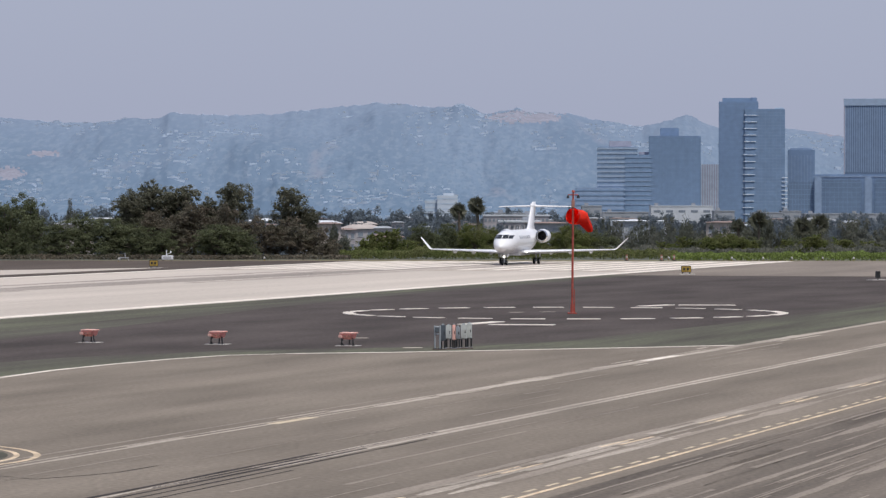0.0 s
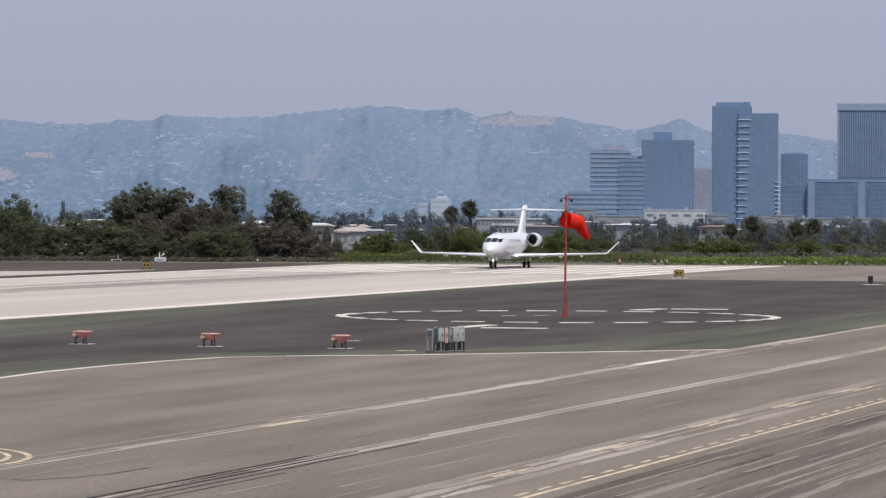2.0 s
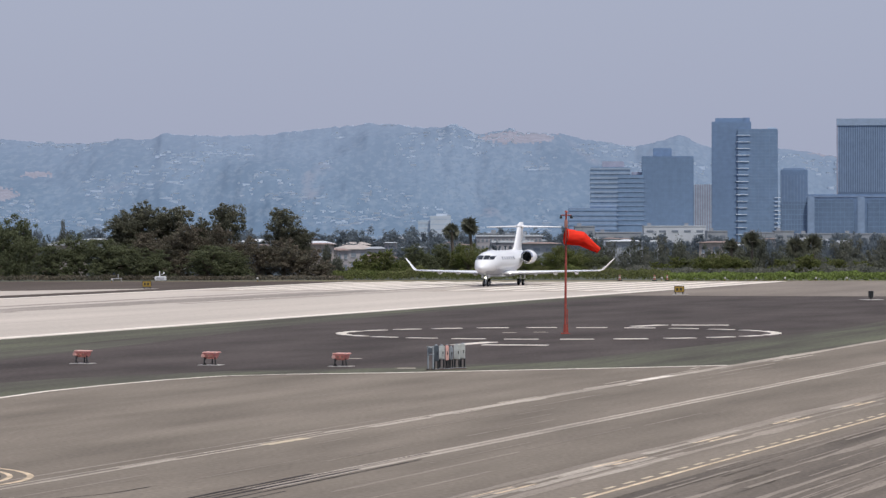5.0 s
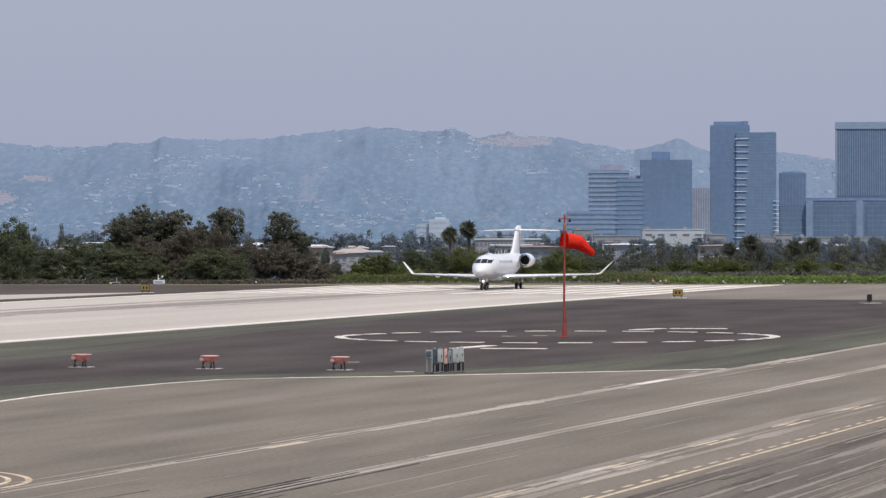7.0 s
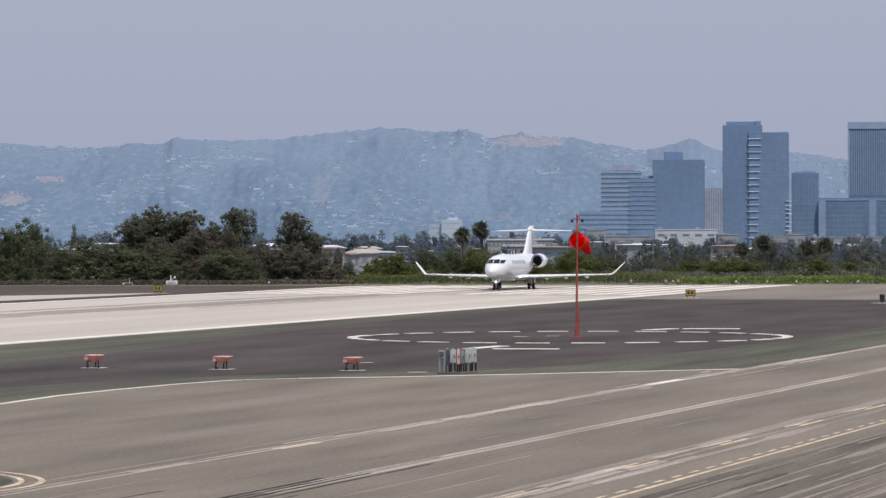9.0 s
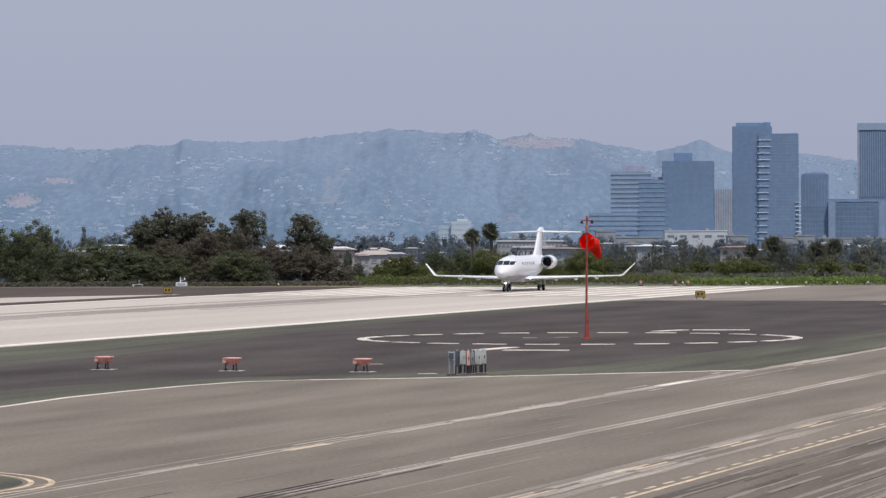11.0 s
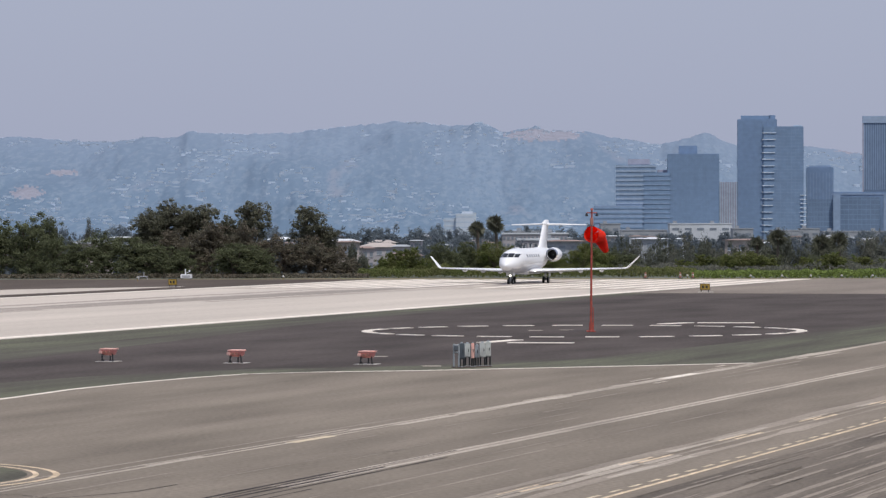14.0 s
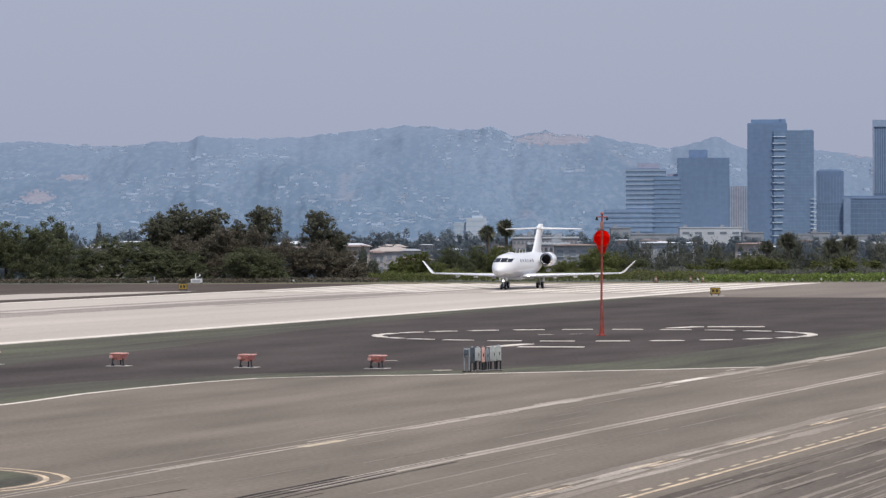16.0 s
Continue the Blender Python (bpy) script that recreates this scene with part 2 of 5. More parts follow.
def build_ground():
    bm = BM()
    ys = [-4900, -900, -200, 200, 425, 435, 445, 455, 465, 475, 490, 510, 530, 550, 570, 600, 900, 1500, 3000, 4900]
    xs = [-4900, -1500, -500, -200, -100, 0, 100, 200, 500, 1500, 4900]
    vs = [[bm.verts.new((x, y, gz(y) - 0.03)) for x in xs] for y in ys]
    for r0, r1 in zip(vs, vs[1:]):
        for i in range(len(xs) - 1):
            bm.faces.new((r0[i], r0[i + 1], r1[i + 1], r1[i]))
    tagged(part("ground", bm, M_city), "level dry ground reaching out to the hills", "ground", "", "structure")
    sheet("dirt_margin", [rw(-120, -175), rw(378, -175), rw(402, -120), rw(410, -60), rw(410, 20), rw(300, 120), rw(-120, 120)], -0.012, M_dirt,
          "dry brown earth at the airfield's edge", category="ground")
    sheet("taxiway", [rw(-120, -60), rw(200, -60), rw(330, -36), rw(330, 110), rw(-120, 110)], 0.0, M_apron,
          "weathered grey-brown asphalt taxiway and apron", category="pavement")
    # curved rim of the infield, where the taxiway turns in
    bend = [(60, -49.6), (110.6, -50.6), (125.6, -51.1), (132.1, -51.6), (137.6, -51.5), (142.8, -51.1), (147, -50.3), (149.4, -48.4), (151.7, -45), (155.3, -41.3),
            (159.8, -36.8), (163, -33.9)]
    bend = [rw(*p) for p in bend]
    far = [rw(330, -33.6), rw(330, -78), rw(60, -78)]
    sheet("infield_verge", bend + far, 0.001, M_verge, "worn greenish-grey asphalt verge round the infield", category="pavement")
    inner = [(60, -56), (112, -56.8), (132, -56.8), (143, -55.4), (152, -51.8), (157, -46.6), (168, -41.8), (190, -40.5), (225, -39.8), (319, -43), (319, -74), (250, -73.2),
             (215, -71.0), (185, -67.5), (150, -64), (60, -61)]
    fringe = [(60, -54), (112, -54.4), (132, -54.4), (144, -53.2), (153.5, -49.5), (158, -44.2), (170, -40.4), (190, -39.3), (225, -38.6), (319, -41), (319, -75), (250, -74.8),
              (215, -73.2), (185, -70.6), (150, -67.5), (60, -65)]
    sheet("infield_fringe", [rw(*p) for p in fringe], 0.0015, M_fringe, "mottled asphalt between the infield and its verge", category="pavement")
    sheet("infield", [rw(*p) for p in inner], 0.002, M_infield, "dark brown-grey sealed asphalt infield", category="pavement")
    sheet("grey_pad", [rw(319, -76.8), rw(319, 30), rw(404, 30), rw(402, -76.8)], 0.003, M_greypad, "lighter grey asphalt pad", category="pavement")
    run = sheet("runway", [rw(-120, -119.5), rw(388, -119.5), rw(400, -77.0), rw(-120, -77.0)], 0.0025, M_runway, "pale sun-bleached concrete runway", category="runway")
    sheet("shoulder", [rw(-120, -172), rw(384, -160), rw(392, -119.5), rw(-120, -119.5)], 0.0012, M_darkstrip, "brown asphalt runway shoulder", category="pavement")
    sheet("side_strip", [rw(-60, -133.5), rw(328, -133.5), rw(346, -124), rw(300, -124), rw(-60, -124)], 0.003, M_runway, "pale concrete strip beside the runway",
          category="pavement")
    rng = random.Random(4)
    bm = BM()
    for i in range(34):
        s = rng.uniform(150, 370)
        n = rng.gauss(-102.5, 2.6)
        strip(bm, s, min(392, s + rng.uniform(30, 110)), n, rng.uniform(0.5, 1.8), 0.014 + i * 0.002, 0.6, rng)
    for i in range(22):
        s = rng.uniform(195, 300)
        strip(bm, s, s + rng.uniform(20, 70), rng.gauss(-103.5, 0.9), rng.uniform(0.3, 0.9), 0.10 + i * 0.002, 0.6, rng)
    tagged(part("tyre_streak", bm, M_skid), "grey rubber streaks left by tyres on the runway", "markings", "", "stuff")
    # joints of the concrete slabs
    bm = BM()
    for n in np.arange(-113.5, -80, 6.1):
        strip(bm, 120, 393, n, 0.05, 0.10)
    tagged(part("slab_joint", bm, M_rubber), "dark joints between runway slabs", "markings", "", "stuff")
    return bend


def line_thing(name, label, material, build):
    bm = BM()
    build(bm)
    return tagged(part(name, bm, material), label, "markings", "", "structure")


def build_markings(bend):
    r = random.Random(11)
    line_thing("runway_edge_line", "white painted line along the runway edge", M_white, lambda b: strip(b, -60, 400, -77.9, 1.05, 0.12))
    line_thing("runway_edge_line", "white painted line along the far runway edge", M_white, lambda b: strip(b, -60, 388, -119.0, 1.05, 0.12))
    sheet("threshold_patch", [rw(334, -117), rw(387, -117), rw(396, -79), rw(334, -79)], 0.0028, M_rubber, "grey rubber-worn runway end", category="runway")
    for k in range(6):
        for n in (-80.6 - 2.9 * k, -102.3 - 2.6 * k):
            line_thing("threshold_bar", "worn white threshold bar on the runway", M_white, lambda b: strip(b, 340, 392, n, 1.35, 0.095, 0.05, r))
    line_thing("curve_line", "thin off-white line round the infield", M_white, lambda b: path_strip(b, bend[:8], 0.27, 0.02))
    line_thing("curve_line", "thin off-white line round the infield", M_white, lambda b: path_strip(b, bend[7:], 0.5, 0.02))
    line_thing("taxi_line", "off-white line beside the infield", M_worn, lambda b: strip(b, 163, 330, -33.6, 0.5, 0.02, 0.25, r))
    line_thing("seam_line", "worn pale seam along the taxiway", M_worn, lambda b: (strip(b, 30, 163, -33.5, 0.13, 0.02, 0.5, r), strip(b, 80, 163, -33.82, 0.12, 0.02, 0.6, r)))
    line_thing("seam_line", "worn pale seam along the taxiway", M_worn, lambda b: (strip(b, 84.5, 330, -27.95, 0.2, 0.02, 0.5, r), strip(b, 84.5, 330, -28.32, 0.15, 0.02, 0.6, r)))
    line_thing("seam_line", "worn pale seam along the taxiway", M_faint, lambda b: (strip(b, 30, 330, -23.2, 0.3, 0.02, 0.5, r), strip(b, 30, 330, -22.85, 0.08, 0.02, 0.5, r)))
    for n, w, s0, s1 in ((-18.3, 0.28, 60, 300), (-15.2, 0.3, 50, 240), (-21.9, 0.3, 80, 130), (-16.9, 0.14, 70, 120), (-13.2, 0.3, 40, 200), (-19.4, 0.12, 60, 180),
                         (-34.5, 0.1, 70, 120), (-26.2, 0.12, 84, 100), (-24.8, 0.12, 80, 92)):
        line_thing("faint_streak", "faded pale streak on the taxiway", M_faint, lambda b: strip(b, s0, s1, n, w, 0.016, 0.8, r))
    line_thing("seam_line", "broad worn white seam along the taxiway", M_worn, lambda b: strip(b, 118, 163, -33.6, 0.40, 0.018, 0.35, r))
    line_thing("seam_line", "broad faded seam along the taxiway", M_faint, lambda b: strip(b, 84.5, 330, -28.12, 0.42, 0.016, 0.5, r))
    line_thing("seam_line", "broad faded seam along the taxiway", M_faint, lambda b: (strip(b, 50, 330, -22.95, 0.26, 0.014, 0.6, r), strip(b, 50, 330, -22.45, 0.16, 0.014, 0.7, r)))
    # short scuffs and streaks, pale and dark, thickest in the worn lane
    for name, m, count, n0, n1, z0 in (("pale_scuff", M_faint, 300, -20, 0, 0.03), ("dark_scuff", M_scuff, 120, -20, 0, 0.10),
                                       ("pale_scuff", M_faint, 26, -33, -23.6, 0.03)):
        bm = BM()
        for i in range(count):
            s, n = r.uniform(55, 160), r.uniform(n0, n1)
            strip(bm, s, s + r.uniform(1.5, 16) * (0.35 if m is M_worn else 1), n, r.uniform(0.03, 0.11), z0 + i * 0.0002, 0.9, r)
        tagged(part(name, bm, m), "short pale scuffs on the taxiway" if m is not M_scuff else "short dark scuffs on the taxiway", "markings", "", "stuff")
    # brighter paint patches on the seams
    for s0, s1, n, w, m in ((91, 95, -33.6, 0.32, M_worn), (101.5, 105, -33.5, 0.36, M_dashy), (111, 117, -33.5, 0.34, M_worn), (121.5, 126.5, -33.6, 0.34, M_worn),
                            (132, 139, -33.65, 0.36, M_worn), (146, 151.5, -33.75, 0.4, M_white)):
        line_thing("paint_dash", "worn paint dash on the taxiway seam", m, lambda b: strip(b, s0, s1, n, w, 0.024, 0.2, r))
    for k in range(-3, 9):
        s0 = 84.2 + k * 10.85
        line_thing("yellow_dash", "faded yellow dash on the taxiway", M_yellow, lambda b: (strip(b, s0, s0 + 3.5, -22.62 + 0.04 * k, 0.12, 0.024, 0.3, r), strip(b, s0 - 1.0, s0 + 2.4, -22.86 + 0.04 * k, 0.10, 0.022, 0.4, r)))
    bm = BM()
    for k in range(46):
        s0 = r.uniform(62, 190)
        strip(bm, s0, s0 + r.uniform(2, 9), r.gauss(-22.6, 0.42), r.uniform(0.06, 0.22), 0.018 + k * 0.0001, 0.8, r)
    for k in range(26):
        s0 = r.uniform(100, 200)
        strip(bm, s0, s0 + r.uniform(1.5, 6), r.gauss(-33.6, 0.35), r.uniform(0.05, 0.16), 0.019 + k * 0.0001, 0.8, r)
    tagged(part("worn_paint", bm, M_worn), "flaking remains of old pale paint along the seams", "markings", "", "stuff")
    line_thing("taxi_centreline", "solid yellow taxiway line", M_yellow, lambda b: strip(b, 30, 300, -20.42, 0.13, 0.024, 0.1, r))
    for k in range(80):
        s0 = 62 + k * 1.87
        line_thing("short_dash", "short cream dash beside the taxiway line", M_dashy, lambda b: strip(b, s0, s0 + 1.0, -20.72, 0.11, 0.024, 0.1, r))
    sheet("worn_lane", [rw(20, -19.9), rw(330, -19.9), rw(330, 3), rw(20, 3)], 0.0012, M_lane, "darker streaked asphalt of the taxiway lane", category="pavement")
    line_thing("crack", "thin dark crack across the taxiway", M_tar, lambda b: path_strip(b, [(-10.8, 86.8), (-9.4, 86.4), (-8.6, 85.4), (-7.6, 86.6), (-7.0, 87.6), (-6.3, 89.8)], 0.07, 0.024))
    # tar-sealed crack along the seam
    for n, s0, s1, w in ((-28.02, 52, 92, 0.12), (-28.55, 62, 90, 0.10), (-27.66, 70, 96, 0.09), (-27.25, 50, 84, 0.06), (-28.3, 78, 99, 0.07)):
        line_thing("tar_seal", "black tar seal along a taxiway crack", M_tar, lambda b: strip(b, s0, s1, n, w, 0.030, 0.6, r))
    line_thing("seam_line", "worn pale seam beside the tar seal", M_worn, lambda b: strip(b, 50, 90, -28.3, 0.14, 0.024, 0.7, r))
    # oval of two yellow rings on the taxiway
    c = Vector((-16.17, 92.9, 0))
    for rad, w in ((6.87, 0.16), (6.40, 0.14)):
        pts = [(c.x + rad * math.cos(t), c.y + rad * math.sin(t)) for t in np.linspace(0, math.tau, 64, endpoint=False)]
        line_thing("yellow_ring", "faded yellow ring painted on the taxiway", M_yellow, lambda b: path_strip(b, pts, w, 0.024, True))
    pts = [(c.x + 6.2 * math.cos(t), c.y + 6.2 * math.sin(t)) for t in np.linspace(0, math.tau, 64, endpoint=False)]
    sheet("ring_patch", pts, 0.002, M_verge, "dark greenish patch inside the yellow ring", category="markings")


def circle_dash(pts, w, name, label):
    bm = BM()
    path_strip(bm, pts, w, 0.48)
    g = bmesh.ops.extrude_face_region(bm, geom=list(bm.faces))
    for v in g["geom"]:
        if isinstance(v, bmesh.types.BMVert):
            v.co.z = 0.001
    bmesh.ops.recalc_face_normals(bm, faces=bm.faces)
    return tagged(part(name, bm, M_white), label, "markings", "segmented circle", "")


CIRCLE = Vector((6.45, 214.8, 0))


def build_circle():
    """Segmented circle of white dashes, with two arms that show the traffic pattern."""
    R = 11.48
    n = 26
    for k in range(n):
        mid = -math.pi / 2 + 0.05 + math.tau * k / n
        half = 0.84 / R * (1.25 if abs(math.cos(mid)) > 0.96 else 1)
        circle_dash([(CIRCLE.x + R * math.cos(t), CIRCLE.y + R * math.sin(t)) for t in np.linspace(mid - half, mid + half, 6)], 0.55,
                    "circle_dash", "white raised dash of the segmented circle")
    for pts in ([(1.0, 194.2), (1.85, 196.4), (2.7, 198.6)], [(2.2, 194.0), (5.3, 193.4)], [(11.2, 228.6), (12.05, 230.1), (12.9, 231.6)], [(13.4, 231.3), (16.6, 230.9)]):
        circle_dash(pts, 0.7, "pattern_arm", "white raised traffic pattern arm")
    for x, y in ((3.9, 216.2), (5.6, 217.0), (-3.6, 175), (-1.2, 163.2)):
        line_thing("paint_dash", "short worn white dash on the infield", M_worn, lambda b: path_strip(b, [(x - 0.38, y), (x + 0.38, y + 0.1)], 0.8, 0.03))


# ---- airfield things ----
def build_windsock():
    base = (6.78, 213.6)
    sock = empty("windsock", pose(*base, 0, 0, 0.5, 0), "red fabric windsock drooping from a red steel pole", "windsock")
    part("base_plate", box(BM(), (0, 0, 0.03), (0.48, 0.48, 0.06), 0.015), M_pole, sock)
    part("conduit", rod(BM(), (0.13, 0, 0.05), (0.11, 0, 1.3), 0.025, seg=8), M_pole, sock, "thin red cable conduit")
    part("base_flange", rod(BM(), (0, 0, 0.08), (0, 0, 0.5), 0.11, 0.09, 12), M_pole, sock)
    smooth(part("pole", rod(BM(), (0, 0, 0.4), (0, 0, 5.55), 0.065, 0.052, 14), M_pole, sock))
    part("mast_head", rod(BM(), (0, 0, 5.5), (0, 0, 6.4), 0.05, 0.045, 10), M_pole, sock)
    part("junction_box", box(BM(), (0, 0, 5.78), (0.17, 0.16, 0.42), 0.03), M_roofp, sock, "weathered dark red junction box")
    part("cross_arm", rod(BM(), (-0.27, 0, 6.24), (0.27, 0, 6.24), 0.03, seg=8), M_pole, sock)
    for x in (-0.27, 0.27):
        bm = rod(BM(), (x, 0, 6.06), (x, 0, 6.19), 0.085, 0.06, 10)
        rod(bm, (x, 0, 6.18), (x, 0, 6.25), 0.03)
        part("lamp_hood", bm, M_tyre, sock, "small dark lamp hood")
    part("top_lamp", rod(BM(), (0, 0, 6.38), (0, 0, 6.48), 0.10, 0.06, 12), M_pole, sock, "red obstruction lamp")
    # cloth in two rigid lengths: the held mouth, and the drooping tail
    front = smooth(part("sock_front", sock_piece(0.43, 0.36, 0.95, 0.03, 3), M_sock, sock, "red cloth mouth of the windsock"))
    bm = BM()
    bmesh.ops.create_cone(bm, cap_ends=False, segments=28, radius1=0.44, radius2=0.44, depth=0.04, matrix=pose(0, 0, 0, 90))
    part("mouth_ring", bm, M_pole, front, "metal hoop of the windsock")
    tail = smooth(part("sock_tail", sock_piece(0.37, 0.15, 1.12, 0.06, 9), M_sock, front, "limp red cloth tail of the windsock"))
    return sock, front, tail


def sock_piece(r0, r1, length, wrinkle, seed):
    bm = BM()
    k, seg = 14, 32
    rings = []
    for shell in (1.0, 0.97):
        span = range(k + 1) if shell == 1.0 else range(k, -1, -1)
        for i in span:
            f = i / k
            r = (r0 + (r1 - r0) * f) * shell
            ring = []
            for j in range(seg):
                t = math.tau * j / seg
                w = 1 + wrinkle * (0.4 + f) * (math.sin(5 * t + 3 * f + seed) + 0.6 * math.sin(9 * t - 6 * f))
                ring.append((r * w * math.cos(t), length * f, r * w * math.sin(t)))
            rings.append(ring)
    loft(bm, rings, cap=False)
    return bm


def build_papi():
    u = empty("light_unit", pose(-14.7, 169.2, 0, 0, 0, RW), "orange approach light box on short black legs", "airfield light", "approach light boxes")
    part("pad", box(BM(), (0, 0, 0.012), (0.92, 0.8, 0.024), 0.008), M_slab, u, "pale concrete pad")
    bm = BM()                      # a tub that narrows to its rounded bottom
    rings = []
    for z, k in ((0.27, 0.62), (0.30, 0.78), (0.36, 0.90), (0.46, 0.98), (0.50, 1.0)):
        rings.append([(0.31 * k * np.sign(math.cos(t)) * abs(math.cos(t)) ** 0.45, 0.33 * k * np.sign(math.sin(t)) * abs(math.sin(t)) ** 0.45, z)
                      for t in np.linspace(0.01, math.tau + 0.01, 24, endpoint=False)])
    smooth(part("body", loft(bm, rings), M_orange, u))
    part("lid", box(BM(), (0.02, 0.0, 0.525), (0.64, 0.68, 0.06), 0.025), M_orange2, u, "faded orange lid")
    part("lens_hood", box(BM(), (-0.24, -0.30, 0.40), (0.16, 0.10, 0.14), 0.03), M_orange2, u, "pale front hood")
    for k in (-0.05, 0.12):
        part("lens", rod(BM(), (k, -0.345, 0.40), (k, -0.30, 0.40), 0.055, seg=14), M_roofp, u, "dull red lens")
    for x, y in ((-0.23, -0.2), (0.28, -0.22), (-0.02, 0.24)):
        bm = rod(BM(), (x, y, 0.02), (x * 0.9, y, 0.33), 0.030, seg=10)
        rod(bm, (x, y, 0.02), (x, y, 0.05), 0.065, seg=10)
        part("leg", bm, M_black, u)
    part("conduit", rod(rod(BM(), (-0.12, -0.24, 0.02), (-0.20, -0.28, 0.16), 0.025, seg=8), (-0.20, -0.28, 0.16), (-0.14, -0.26, 0.32), 0.025, seg=8), M_black, u, "black cable conduit")
    for x, y in ((-9.25, 167.0), (-3.85, 165.3), (-20.3, 171.4)):
        copy_thing(u, pose(x, y, 0, 0, 0, RW))


def cabinet(name, x, y, w, d, h, z0, material, label):
    c = empty(name, pose(x, y, 0, 0, 0, -6), label, "electrical cabinet", "cabinets on the infield")
    part("body", box(BM(), (0, 0, z0 + h / 2), (w, d, h), 0.015), material, c)
    part("door", box(BM(), (0, -d / 2 - 0.012, z0 + h / 2), (w * 0.86, 0.025, h * 0.9), 0.008), material, c)
    part("handle", box(BM(), (w * 0.3, -d / 2 - 0.04, z0 + h * 0.5), (0.03, 0.03, 0.12), 0.006), M_black, c, "black handle")
    bm = BM()
    rod(bm, (0, 0, z0 + h), (0, 0, z0 + h + 0.05), w * 0.25, w * 0.18, 10)
    part("cap", bm, M_steel, c)
    for sx in (-1, 1):
        part("post", rod(BM(), (sx * w * 0.36, 0.02, 0.0), (sx * w * 0.36, 0.02, z0 + 0.02), 0.035, seg=8), M_black, c)
        part("foot", rod(BM(), (sx * w * 0.36, 0.02, 0.0), (sx * w * 0.36, 0.02, 0.04), 0.07, seg=10), M_steel, c)
    return c


def build_cabinets():
    cabinet("cabinet", 0.0, 161.6, 0.20, 0.16, 0.62, 0.34, M_blue, "narrow blue-grey electrical cabinet on posts")
    cabinet("cabinet", 0.22, 162.6, 0.22, 0.18, 0.54, 0.38, M_cabinet, "pale grey electrical cabinet on posts")
    cabinet("cabinet", 0.435, 161.8, 0.11, 0.16, 0.60, 0.36, M_orange2, "narrow faded orange cabinet on posts")
    cabinet("cabinet", 0.60, 162.6, 0.14, 0.16, 0.50, 0.36, M_steel, "slim steel cabinet on posts")
    cabinet("cabinet", 0.83, 163.0, 0.24, 0.2, 0.58, 0.36, M_cabinet, "pale grey electrical cabinet on posts")
    cabinet("cabinet", 1.06, 163.2, 0.20, 0.2, 0.60, 0.38, M_cabinet, "pale grey cabinet beside a dark gap")
    f = empty("pipe_frame", pose(-0.26, 161.2, 0), "grey steel pipe frame beside the cabinets", "pipe frame")
    for x in (-0.06, 0.14):
        part("post", rod(BM(), (x, 0, 0), (x, 0, 0.95), 0.035, seg=10), M_steel, f)
        part("foot", rod(BM(), (x, 0, 0), (x, 0, 0.05), 0.08, seg=10), M_black, f)
    for z in (0.62, 0.9):
        part("rail", rod(BM(), (-0.1, 0, z), (0.18, 0, z), 0.03, seg=10), M_steel, f)
    part("meter", box(BM(), (0.02, -0.03, 0.78), (0.16, 0.12, 0.2), 0.02), M_blue, f)
    sheet("cabinet_pad", [(-0.42, 160.6), (1.2, 162.2), (1.2, 163.6), (-0.42, 162)], 0.003, M_darkstrip, "worn pad below the cabinets", 0.02, category="pavement")


def airfield_sign(x, y, turn, w, h, face, label):
    s = empty("airfield_sign", pose(x, y, 0, 0, 0, turn), label, "sign")
    part("housing", box(BM(), (0, 0, 0.18 + h / 2), (w, 0.22, h), 0.02), M_black, s)
    part("face", box(BM(), (0, -0.118, 0.18 + h / 2), (w * 0.92, 0.012, h * 0.84), 0.004), face, s)
    for k in (-0.22, 0.16):
        part("bar", box(BM(), (k * w, -0.128, 0.18 + h / 2), (w * 0.2, 0.01, h * 0.42), 0.003), M_black, s, "black bar of writing")
    for sx in (-1, 1):
        part("leg", rod(BM(), (sx * w * 0.35, 0, 0), (sx * w * 0.35, 0, 0.2), 0.04, seg=8), M_black, s)
    part("pad", box(BM(), (0.1, -0.05, 0.02), (w * 1.5, 0.9, 0.04), 0.01), M_slab, s)


